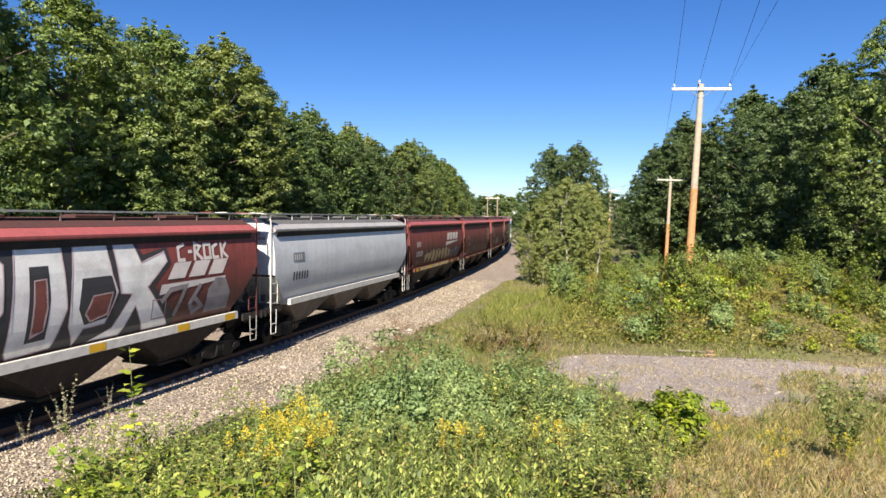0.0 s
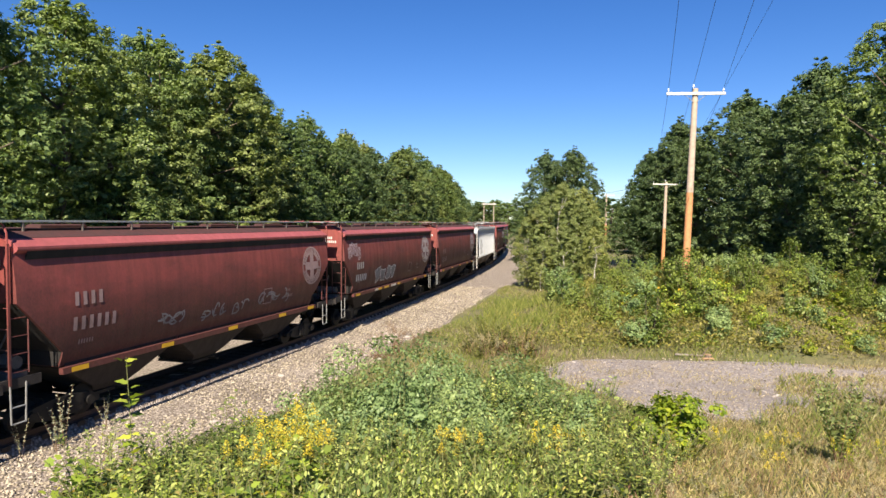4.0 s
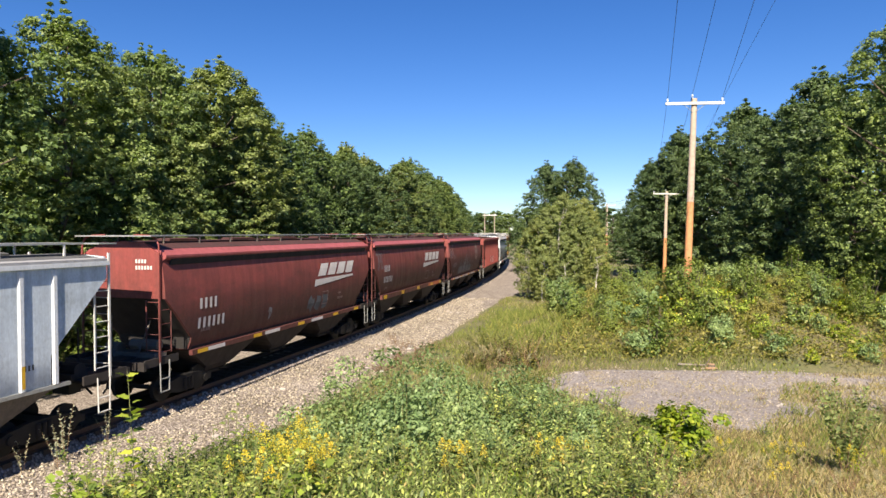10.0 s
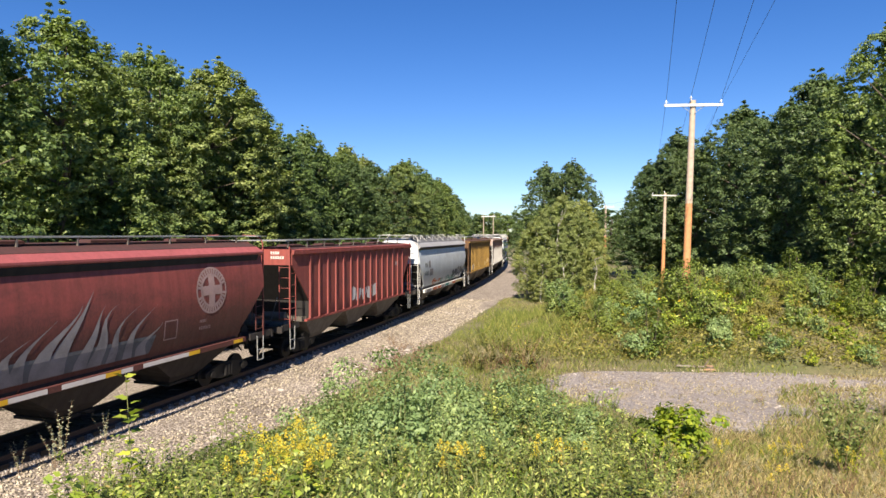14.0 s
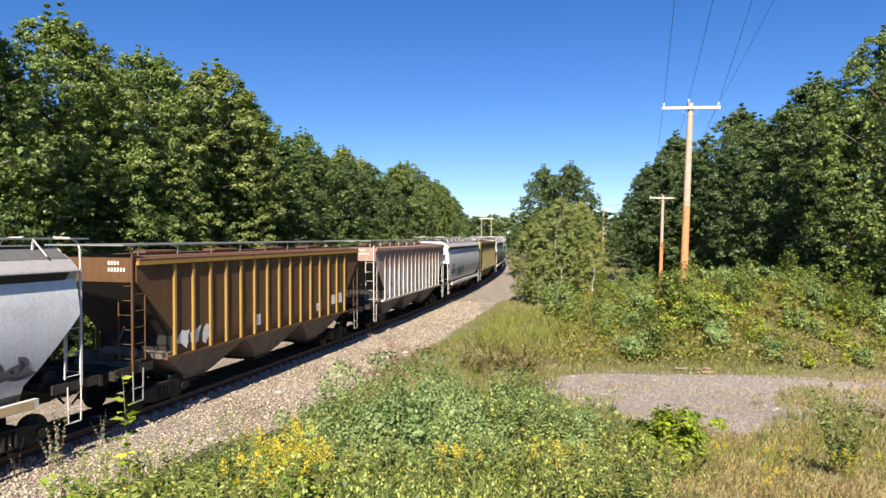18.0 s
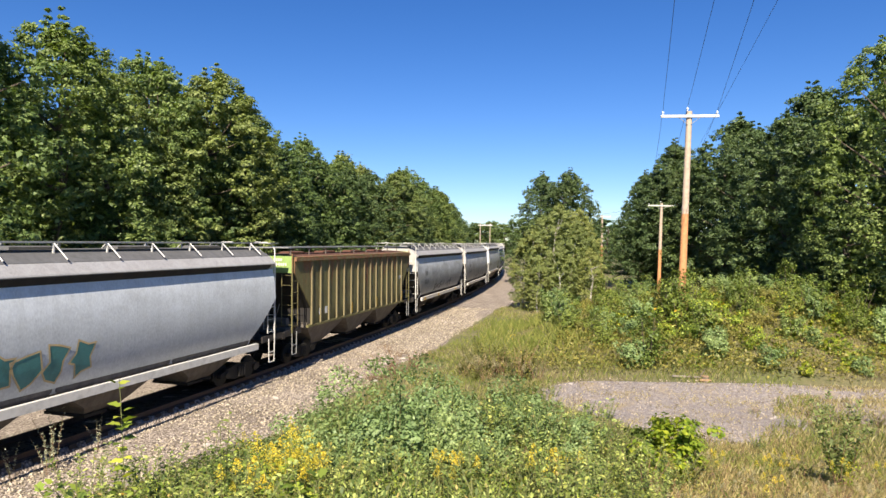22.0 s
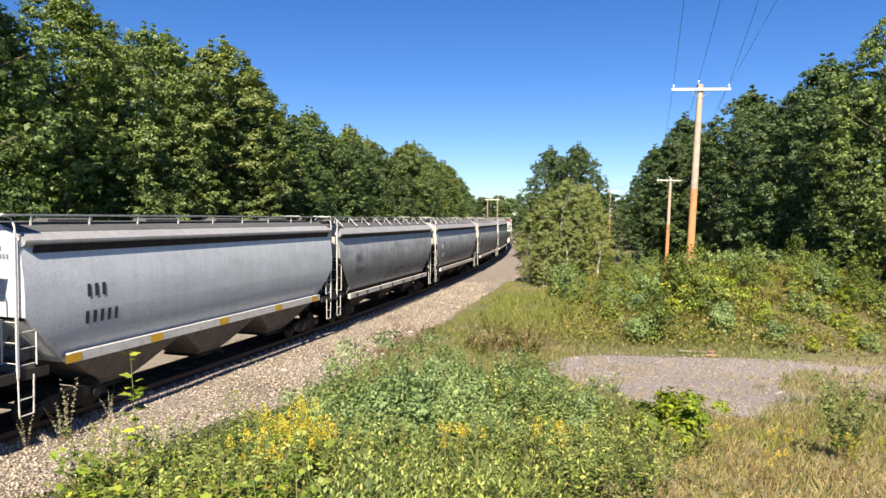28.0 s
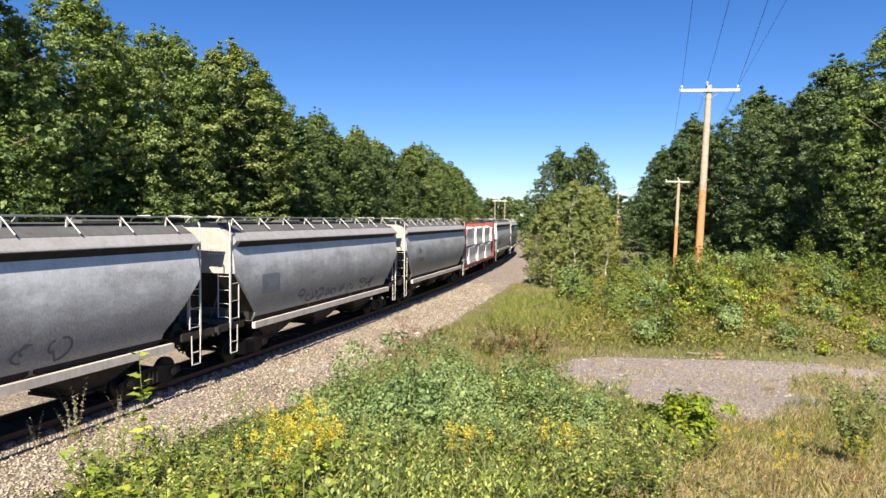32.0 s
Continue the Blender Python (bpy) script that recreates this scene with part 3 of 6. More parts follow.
def roof_mesh(bm, prof, style):
    """The painted eave of the roof, as far in as the sooty middle."""
    sec = roof_line(prof, style)
    ring = [(-y, z) for y, z in sec] + [(y, z) for y, z in sec[-2::-1]]
    loft(bm, [[(x, y, z) for y, z in ring] for x in (-LE + 0.16, -4, 0, 4, LE - 0.16)])


def roof_top_mesh(bm, prof, style):
    """The soot-stained sheet over the middle of the roof."""
    sec = [(y, z + 0.012) for y, z in roof_line(prof, style)[-3:]]
    ring = [(-y, z) for y, z in sec] + [(y, z) for y, z in sec[-2::-1]]
    ring += [(ring[-1][0], ring[-1][1] - 0.03), (ring[0][0], ring[0][1] - 0.03)]
    loft(bm, [[(x, y, z) for y, z in ring] for x in (-LE + 0.2, -4, 0, 4, LE - 0.2)])


def running_board(bm, z):
    box(bm, -LE + 0.1, LE - 0.1, -0.28, 0.28, z, z + 0.028)
    box(bm, -LE + 0.1, LE - 0.1, -0.30, -0.275, z - 0.012, z + 0.034)


def end_platform(bm, z):
    box(bm, -0.3, 0.3, -1.45, 1.45, z - 0.01, z + 0.025)


def board_brace(bm, z, slanted):
    if slanted:
        tube(bm, (0, -0.9, z), (0, -1.38, z - 0.44), 0.018)
    box(bm, -0.022, 0.022, -0.915, -0.87, z - 0.34, z + 0.01)


def grab_rail(bm, z0, z1):
    """The bent pipe that drops from the roof platform to the corner post."""
    pts = [(0, -0.55, z1), (0, -1.10, z1 - 0.02), (0, -1.34, z1 - 0.10), (0, -1.46, z1 - 0.30), (0, -1.47, z0)]
    for p, q in zip(pts, pts[1:]):
        tube(bm, p, q, 0.026, n=6)


def hatch(bm, z):
    loft(bm, [[(x, y, zz) for x, y in ((-w, -d), (w, -d), (w, d), (-w, d))] for w, d, zz in ((0.75, 0.26, z), (0.75, 0.26, z + 0.08), (0.66, 0.20, z + 0.11))])


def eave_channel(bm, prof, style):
    """Shade of the recess under the roof's lip, laid on as a black strip."""
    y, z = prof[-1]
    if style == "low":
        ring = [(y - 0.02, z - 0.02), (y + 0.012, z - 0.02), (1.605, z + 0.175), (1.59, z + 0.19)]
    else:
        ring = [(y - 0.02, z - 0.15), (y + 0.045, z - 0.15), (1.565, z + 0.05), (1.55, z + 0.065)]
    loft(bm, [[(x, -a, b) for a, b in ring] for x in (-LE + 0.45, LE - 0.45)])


def end_plate(bm, z0, z1, rounded):
    ring = [(-1.46, z0), (1.46, z0), (1.46, z1), (0.8, z1 + rounded), (-0.8, z1 + rounded), (-1.46, z1)]
    loft(bm, [[(x, y, z) for y, z in ring] for x in (-0.03, 0.03)])


def side_sill(bm, depth):
    ring = [(-0.07, 0), (0.07, 0), (0.07, depth), (-0.07, depth)]
    loft(bm, [[(x, y, z) for y, z in ring] for x in (-6.75, 6.75)])


def chute(bm):
    loft(bm, [[(x, y, z) for x, y in ((-w, -d), (w, -d), (w, d), (-w, d))] for w, d, z in ((2.15, 1.36, 1.2), (2.1, 1.34, 0.98), (0.85, 0.95, 0.22), (0.58, 0.66, -0.06))])


def gate(bm):
    box(bm, -0.64, 0.64, -0.74, 0.74, -0.14, -0.05)
    tube(bm, (0.2, -1.15, -0.09), (0.2, 1.15, -0.09), 0.03)


def post(bm, top):
    box(bm, -0.028, 0.028, -0.025, 0.025, 0.95, top)


def ladder(bm, z0, z1, width, along):
    """Rungs and one stile; along 0: across the end, 1: on the side."""
    n = max(2, int((z1 - z0) / 0.42))
    for i in range(n + 1):
        z = z0 + (z1 - z0) * i / n
        tube(bm, (0, 0, z), (width * along, width * (1 - along), z), 0.013, n=5)
    tube(bm, (width * along, width * (1 - along), z0 - 0.05), (width * along, width * (1 - along), z1 + 0.05), 0.022, n=5)


def stirrup(bm):
    for x in (0, 0.42):
        tube(bm, (x, 0, 0.98), (x * 0.9 + 0.02, 0, 0.02), 0.02, n=5)
    for z in (0.02, 0.42):
        tube(bm, (0.02, 0, z), (0.4, 0, z), 0.018, n=5)


def deck(bm):
    box(bm, -0.75, 0.65, -1.40, 1.40, 0.88, 0.95)
    box(bm, -0.80, -0.70, -1.48, 1.48, 0.80, 1.06)
    box(bm, -0.6, 1.4, -0.32, 0.32, 0.72, 1.02)
    for y in (-1.46, 1.40):
        box(bm, -0.72, 0.75, y, y + 0.06, 0.86, 1.10)


def brake_gear(bm):
    tube(bm, (0.1, -0.9, 1.35), (0.1, 0.15, 1.35), 0.17, n=10)
    tube(bm, (0.0, 0.5, 1.2), (0.0, 1.0, 1.2), 0.20, n=10)
    box(bm, -0.25, 0.3, -1.0, 1.0, 0.96, 1.12)
    tube(bm, (-0.35, 0.55, 1.1), (-0.35, 0.55, 2.3), 0.03)
    tube(bm, (-0.30, -0.35, 0.95), (0.35, -0.35, 2.1), 0.025)


def coupler(bm):
    box(bm, -0.72, 0.1, -0.12, 0.12, 0.42, 0.66)
    box(bm, -0.86, -0.66, -0.17, 0.17, 0.38, 0.70)
    box(bm, -0.05, 0.35, -0.30, 0.30, 0.40, 0.90)
    tube(bm, (-0.5, -0.35, 0.62), (-0.85, -0.15, 0.10), 0.035)


def wheel(bm):
    tube(bm, (0, -0.07, 0), (0, 0.065, 0), 0.43, n=20)
    tube(bm, (0, -0.075, 0), (0, 0.12, 0), 0.11, n=10)


def side_frame(bm):
    pts = [(-1.25, 0.50), (-0.95, 0.62), (-0.35, 0.72), (0.35, 0.72), (0.95, 0.62), (1.25, 0.50), (1.25, 0.34), (0.95, 0.32), (0.45, 0.20), (-0.45, 0.20), (-0.95, 0.32), (-1.25, 0.34)]
    loft(bm, [[(x, y, z) for x, z in pts] for y in (-0.09, 0.09)])
    for x in (-0.89, 0.89):
        tube(bm, (x, -0.16, 0.43), (x, 0.1, 0.43), 0.13, n=10)
    for x in (-0.16, 0.0, 0.16):
        tube(bm, (x, -0.10, 0.26), (x, -0.10, 0.64), 0.07, n=8)


def rib(bm):
    ring = [(-0.085, 0.0), (-0.05, -0.06), (0.045, -0.06), (0.075, 0.0)]
    loft(bm, [[(x, y, z) for x, y in ring] for z in (1.13, 4.02)])


def fit_side(bm, prof, gap=0.012):
    """Lays flat shapes, drawn in length and height, on the near side of a car."""
    if prof is not FLAT:
        for k in range(12):
            bmesh.ops.bisect_plane(bm, geom=[*bm.verts, *bm.edges, *bm.faces], plane_co=(0, 0, 1.1 + k * 0.22), plane_no=(0, 0, 1))
    for v in bm.verts:
        v.co.y = -(wall_y(prof, v.co.z) + gap + v.co.y)


def poly(bm, pts, layer=0.0):
    bm.faces.new([bm.verts.new((x, layer, z)) for x, z in pts])


def bar(bm, x, z, w, h, lean=0.0, layer=0.0):
    poly(bm, [(x, z), (x + w, z), (x + w + lean, z + h), (x + lean, z + h)], layer)


def stroke(bm, pts, w, layer=0.0):
    """One sprayed line: a mitred strip along the points."""
    pts = [Vector(p) for p in pts]
    n = len(pts)
    shut = (pts[0] - pts[-1]).length < 1e-4
    rows = []
    for i, p in enumerate(pts):
        before = pts[i] - pts[i - 1] if i else (pts[-1] - pts[-2] if shut else pts[1] - pts[0])
        after = pts[i + 1] - pts[i] if i < n - 1 else (pts[1] - pts[0] if shut else before)
        d = (before.normalized() + after.normalized())
        d = d.normalized() if d.length > 0.3 else after.normalized()
        c = max(0.55, abs(d.dot(after.normalized())))
        m = Vector((-d.y, d.x)) * w / 2 / c
        rows.append([bm.verts.new((q.x, layer, q.y)) for q in (p - m, p + m)])
    for a, b in zip(rows, rows[1:]):
        bm.faces.new((a[0], b[0], b[1], a[1]))


def marks(car, name, ink, draws, prof, label="", gap=0.012):
    for draw in draws if isinstance(draws, list) else [draws]:
        bm = bmesh.new()
        draw(bm)
        bmesh.ops.remove_doubles(bm, verts=bm.verts, dist=1e-4)
        fit_side(bm, prof, gap)
        part(name, bm, INK[ink], car, label)


def letters(x, z, n, h, gap=0.72, lean=0.0):
    """A run of unlettered upright bars."""
    return [(lambda bm, i=i: bar(bm, x + i * h * gap, z, h * gap * 0.48, h, lean)) for i in range(n)]


def many(*draws):
    out = []
    for d in draws:
        out += d if isinstance(d, list) else [d]
    return out


def hopper(label, paint, u, kind="round", rib_paint=None, roof=None, plate=None, cut=2.9, run=1.35, sill="same", trim="same", braces=True, plate_ink="white", extra=()):
    """A covered hopper car. u: where its leading end post stands along the track at the start."""
    prof = SHAPES[kind]
    body_paint = PAINT[paint]
    roof_paint = PAINT[roof or ("dusty_roof" if paint in ("white", "grey", "sooty", "bluegrey") else "maroon_roof" if paint == "maroon" else paint)]
    plate_ink = "patch" if (plate or paint) in ("white", "grey", "bluegrey") else plate_ink
    plate_paint = PAINT[plate or paint]
    trim_paint = {"same": body_paint, "white": MAT["white_metal"], "grey": MAT["grey_metal"]}[trim]
    sill_paint = {"same": body_paint, "pale": PAINT["dusty_sill"], "white": MAT["white_metal"], "grey": MAT["grey_metal"]}[sill]
    car = new("hopper_car")
    tagged(car, label, "railcar", "cars of the freight train")
    zr = prof[-1][1] + {"round": 0.60, "mid": 0.60, "low": 0.86, "flat": 0.22}[kind]
    top = 4.64 if kind == "flat" else 4.84

    def add(name, key, make, mat, at=None, flip=False, parent=car, tag=""):
        me = kept((name, mat.name, *key), make)
        ob = part_of(name, me, mat, parent, tag)
        if at:
            ob.location = at
        if flip:
            ob.rotation_euler = (0, 0, math.pi)
        return ob

    shape = (kind, cut, run)
    add("body", shape, lambda bm: body_mesh(bm, prof, cut, run), body_paint)
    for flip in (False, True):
        add("slope_sheet", shape, lambda bm: slope_mesh(bm, prof, cut, run), PAINT["slope"], None, flip, tag="sloping end sheet with shade and dirt painted black")
    add("roof", shape, lambda bm: roof_mesh(bm, prof, kind), roof_paint)
    tops = {"maroon": "soot_red", "oxide": "soot_red", "yellow": "soot_brown", "rusty": "soot_brown", "olive": "soot_brown"}.get(paint, "soot_grey")
    add("roof_sheet", (kind,), lambda bm: roof_top_mesh(bm, prof, kind), PAINT[tops], tag="soot-stained middle of the roof")
    for sy in (-1, 1):
        add("running_board", (top,), lambda bm: running_board(bm, top), MAT["grey_metal"], (0, sy * 0.62, 0), sy > 0, tag="grey steel roof walkway")
        add("end_platform", (top,), lambda bm: end_platform(bm, top), MAT["grey_metal"], (sy * LE, 0, 0))
    for i in range(9):
        x = -LE + 0.9 + i * (2 * LE - 1.8) / 8
        if braces:
            for flip in (False, True):
                add("walkway_brace", (kind == "low", top), lambda bm: board_brace(bm, top, kind == "low"), MAT["white_metal"] if kind == "low" or trim == "white" else MAT["dusty_metal"], (x, 0, 0), flip)
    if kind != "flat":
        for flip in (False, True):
            add("eave_channel", (kind,), lambda bm: eave_channel(bm, prof, kind), PAINT["slope"], None, flip, tag="black strip that paints the shade under the roof lip")
    for i in range(4):
        add("hatch", (zr, tops), lambda bm: hatch(bm, zr - 0.02), PAINT[tops], (-5.4 + 3.6 * i, 0, 0))
    for s in (-1, 1):
        if kind != "flat":
            for flip in (False, True):
                add("grab_rail", (kind,), lambda bm: grab_rail(bm, prof[-1][1] + 0.2, top + 0.04), trim_paint, (s * LE, 0, 0), flip, tag="bent pipe handrail")
        add("end_plate", (cut, zr), lambda bm: end_plate(bm, cut, prof[-1][1] + 0.15, zr - prof[-1][1] - 0.17), plate_paint, (s * (LE - 0.13), 0, 0))
        if kind == "flat":
            add("side_sill", ("thin",), lambda bm: side_sill(bm, 0.09), sill_paint, (0, s * 1.50, 1.03))
        else:
            add("side_sill", (kind,), lambda bm: side_sill(bm, SILL[kind]), sill_paint, (0, s * 1.53, prof[0][1] - SILL[kind] + 0.01))
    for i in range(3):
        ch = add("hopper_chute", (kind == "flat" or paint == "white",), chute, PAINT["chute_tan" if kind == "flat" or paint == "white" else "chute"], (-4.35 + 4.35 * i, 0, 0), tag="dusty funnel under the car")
        add("outlet_gate", (), gate, MAT["iron"], None, False, ch)
    for s in (-1, 1):
        f = s > 0
        dk = add("end_deck", (), deck, MAT["underframe"], (s * (LE - 0.75 + 0.65), 0, 0), f)
        add("brake_gear", (), brake_gear, MAT["dusty_metal"] if s < 0 else MAT["underframe"], (0.45, 0, 0), False, dk)
        add("coupler", (), coupler, MAT["iron"], (-0.15, 0, 0), False, dk)
        for y in (-1.47, 1.47):
            sx = s * LE
            add("corner_post", (zr,), lambda bm: post(bm, prof[-1][1] + 0.25), trim_paint, (sx, y, 0))
            l = add("side_ladder", (cut,), lambda bm: ladder(bm, 1.25, cut - 0.35, 0.5, 1), trim_paint, (sx, y, 0))
            if f:
                l.rotation_euler = (0, 0, math.pi)
            g = add("end_ladder", (cut,), lambda bm: ladder(bm, 1.3, cut - 0.1, 0.5, 0), trim_paint, (sx, y, 0))
            if y > 0:
                g.rotation_euler = (0, 0, math.pi)
            st = add("stirrup_step", (), stirrup, trim_paint if trim != "same" else MAT["grey_metal"], (sx, y, 0))
            if f:
                st.rotation_euler = (0, 0, math.pi)
    for s in (-1, 1):
        tr = add("truck", (), lambda bm: box(bm, -0.22, 0.22, -1.0, 1.0, 0.40, 0.70), MAT["iron"], (s * 6.35, 0, RAIL), tag="black cast-iron bogie")
        for x in (-0.89, 0.89):
            add("axle", (), lambda bm: tube(bm, (0, -0.95, 0.43), (0, 0.95, 0.43), 0.08, n=8), MAT["iron"], (x, 0, 0), False, tr)
            for y in (-0.75, 0.75):
                add("wheel", (), wheel, MAT["iron"], (x, y, 0.43), y < 0, tr)
        for y in (-1.0, 1.0):
            add("side_frame", (), side_frame, MAT["iron"], (0, y, 0), y > 0, tr)
    if kind == "flat":
        n = 15
        for i in range(n):
            x = -LE + 1.75 + i * (2 * LE - 3.5) / (n - 1)
            for s in (-1, 1):
                add("rib", (), rib, PAINT[rib_paint or paint], (x, s * 1.515, 0), s > 0)
        for s in (-1, 1):
            add("top_chord", (), lambda bm: box(bm, -LE + 0.1, LE - 0.1, -0.05, 0.05, 4.06, 4.17), PAINT[rib_paint or paint], (0, s * 1.57, 0))
    for row, n in ((0, 4), (1, 6)):
        for i in range(n):
            add("plate_bar", (plate_ink,), lambda bm: box(bm, -0.004, 0.004, -0.035, 0.035, -0.06, 0.06), INK[plate_ink], (-LE + 0.085, -0.55 - i * 0.11, prof[-1][1] - 0.02 - row * 0.2), tag="small stencil bar on the end plate")
    for name, ink, draw, tag in extra:
        if kind != "flat" and name in ("reflector", "sill_stain", "panel_band", "sill_block"):
            z0 = prof[0][1] - SILL[kind] + 0.01
            for one in draw:
                bm = bmesh.new()
                one(bm)
                low, high = min(v.co.z for v in bm.verts), max(v.co.z for v in bm.verts)
                out = 1.604 if name == "panel_band" else 1.606 if name == "sill_block" else 1.609
                for v in bm.verts:
                    v.co.z = z0 + 0.015 + (v.co.z - low) / (high - low) * (SILL[kind] - 0.03)
                    v.co.y = -out
                part(name, bm, INK[ink], car, tag)
            continue
        marks(car, name, ink, draw, prof, tag, {"outline": 0.010, "panel": 0.018, "counter": 0.022}.get(name.split("_")[0], 0.014))
    TRAIN.append((car, u + LE))
    return car


TRAIN = []


def lumber_car(label, u):
    """A centre-beam flatcar: deck, bulkheads and beam, loaded with wrapped bundles."""
    car = new("lumber_car")
    tagged(car, label, "railcar", "cars of the freight train")

    def add(name, draw, mat, tag="", parent=car):
        bm = bmesh.new()
        draw(bm)
        return part(name, bm, mat, parent, tag)

    red = PAINT["oxide"]
    add("deck", lambda bm: (box(bm, -LE, LE, -1.45, 1.45, 0.55, 0.75), box(bm, -6.6, 6.6, -0.35, 0.35, 0.05, 0.55)), red)
    for s in (-1, 1):
        add("bulkhead", lambda bm: (box(bm, s * LE - 0.12, s * LE + 0.12, -1.45, 1.45, 0.75, 4.5), box(bm, s * (LE - 0.5) - 0.05, s * (LE - 0.5) + 0.05, -0.9, 0.9, 0.75, 3.9)), red, "red steel end bulkhead")
        add("top_chord", lambda bm: box(bm, -LE, LE, -0.16 + s * 0.3, 0.16 + s * 0.3, 4.34, 4.5), red)
        tr = add("truck", lambda bm: box(bm, s * 6.35 - 0.22, s * 6.35 + 0.22, -1.0, 1.0, RAIL + 0.40, RAIL + 0.70), MAT["iron"], "black cast-iron bogie")
        for x in (-0.89, 0.89):
            for y in (-0.75, 0.75):
                w = add("wheel", wheel, MAT["iron"], "", tr)
                w.location = (s * 6.35 + x, y, RAIL + 0.43)
        for i in range(13):
            for row, (z0, z1) in enumerate(((0.78, 2.38), (2.44, 4.10))):
                x0 = -7.5 + i * 1.155
                nub = 0.05 * ((i * 7 + row * 3) % 4)
                add("wrapped_load", lambda bm: loft(bm, [[(x, y, z) for x, y in ((x0 + e, s * 0.2), (x0 + 1.08 - e, s * 0.2), (x0 + 1.08 - e, s * (1.30 + nub - e)), (x0 + e, s * (1.30 + nub - e)))] for z, e in ((z0, 0.03), (z0 + 0.06, 0.0), ((z0 + z1) / 2, 0.05), (z1 - 0.12, 0.0), (z1 - nub, 0.06))]), MAT["wrap"], "white plastic-wrapped lumber load")
    for i in range(9):
        x = -7.54 + i * 1.86
        add("stake", lambda bm: box(bm, x - 0.03, x + 0.03, -1.0, 1.0, 0.75, 4.4), red)
    TRAIN.append((car, u + LE))


# ---- markings: plain shapes in their colours ----
def railway_mark(x, z, h, n=4):
    """Leaning blocks over a tapering swoosh."""
    w = 0.84
    out = []
    for i in range(n):
        a = x + i * (w + 0.12)

        def block(bm, a=a):
            for low, high in ((0.0, 1.0),):
                poly(bm, [(a + 0.36 * h * low * 2, z + h * low), (a + w * 0.92 + 0.36 * h * low * 2, z + h * low), (a + w * 0.92 + 0.36 * h * high * 2, z + h * high), (a + 0.36 * h * high * 2, z + h * high)])
        out.append(block)
    e = x + n * (w + 0.12)
    out.append(lambda bm: poly(bm, [(x - 0.35, z - 0.45), (x - 0.25, z - 0.14), (e, z - 0.10), (e - 0.05, z - 0.19)]))
    return out


def ring(bm, x, z, r0, r1, n=28):
    for i in range(n):
        a, b = 2 * math.pi * i / n, 2 * math.pi * (i + 1) / n
        poly(bm, [(x + r1 * math.cos(a), z + r1 * math.sin(a)), (x + r1 * math.cos(b), z + r1 * math.sin(b)), (x + r0 * math.cos(b), z + r0 * math.sin(b)), (x + r0 * math.cos(a), z + r0 * math.sin(a))])


def round_emblem(x, z, r):
    """A broad ring with gaps where its lettering runs, and a cross that joins it."""
    def cross(bm):
        a, e = 0.20, 0.64
        poly(bm, [(x + r * u, z + r * v) for u, v in ((-a, -e), (a, -e), (a, -a), (e, -a), (e, a), (a, a), (a, e), (-a, e), (-a, a), (-e, a), (-e, -a), (-a, -a))])

    def rim(bm):
        ring(bm, x, z, r * 0.92, r)
        ring(bm, x, z, r * 0.62, r * 0.72)
        for i in range(34):
            t = 2 * math.pi * i / 34
            if i % 17 in (0, 1):
                continue
            c, d, e = math.cos(t), math.sin(t), 0.055
            poly(bm, [(x + r * (k * c - m * d), z + r * (k * d + m * c)) for k, m in ((0.72, -e), (0.92, -e), (0.92, e), (0.72, e))], 0.001)
    return [rim, cross]


def arc(cx, cz, rx, rz, a0, a1, n=9):
    return [(cx + rx * math.cos(a0 + (a1 - a0) * i / n), cz + rz * math.sin(a0 + (a1 - a0) * i / n)) for i in range(n + 1)]


def scrawl(x0, x1, z0, z1, w, seed, steps=5):
    """Spray strokes: a run of slanting loops and hooks that spell nothing."""
    h = z1 - z0
    n = max(2, int((x1 - x0) / h * 1.1))
    dx = (x1 - x0) / n
    out = []
    for i in range(n):
        rng = random.Random(seed * 50 + i)
        if rng.random() < 0.15:
            continue
        m, q = x0 + (i + 0.5) * dx + dx * rng.uniform(-0.25, 0.25), (z0 + z1) / 2 + h * rng.uniform(-0.15, 0.15)
        path = []
        for k in range(2 + (steps > 6)):
            a0 = rng.uniform(0, 6.28)
            path += arc(m + dx * rng.uniform(-0.3, 0.3), q + h * rng.uniform(-0.2, 0.2), dx * rng.uniform(0.15, 0.55), h * rng.uniform(0.12, 0.42), a0, a0 + rng.choice((-1, 1)) * rng.uniform(1.5, 4.5), 6)
        path = [(x + 0.3 * (z - q), min(z1, max(z0, z))) for x, z in path]
        out.append(lambda bm, path=path: stroke(bm, path, w * (0.7 + 0.1 * (len(path) % 5))))
    return out


def scribble(x0, x1, z0, z1, w, seed, n=4):
    """Dense loops sprayed over one another."""
    out = []
    for i in range(n):
        rng = random.Random(seed * 70 + i)
        cx, cz = x0 + (x1 - x0) * (i + 0.5) / n, rng.uniform(z0 + 0.3 * (z1 - z0), z1 - 0.3 * (z1 - z0))
        rx, rz, f = (x1 - x0) / n * 0.75, (z1 - z0) * rng.uniform(0.25, 0.42), rng.uniform(2.2, 3.6)
        path = [(cx + rx * math.sin(f * t) * (0.4 + 0.6 * math.cos(0.7 * t) ** 2), cz + rz * math.cos(1.3 * t + i)) for t in (k * 0.34 for k in range(34))]
        out.append(lambda bm, path=path: stroke(bm, path, w))
    return out


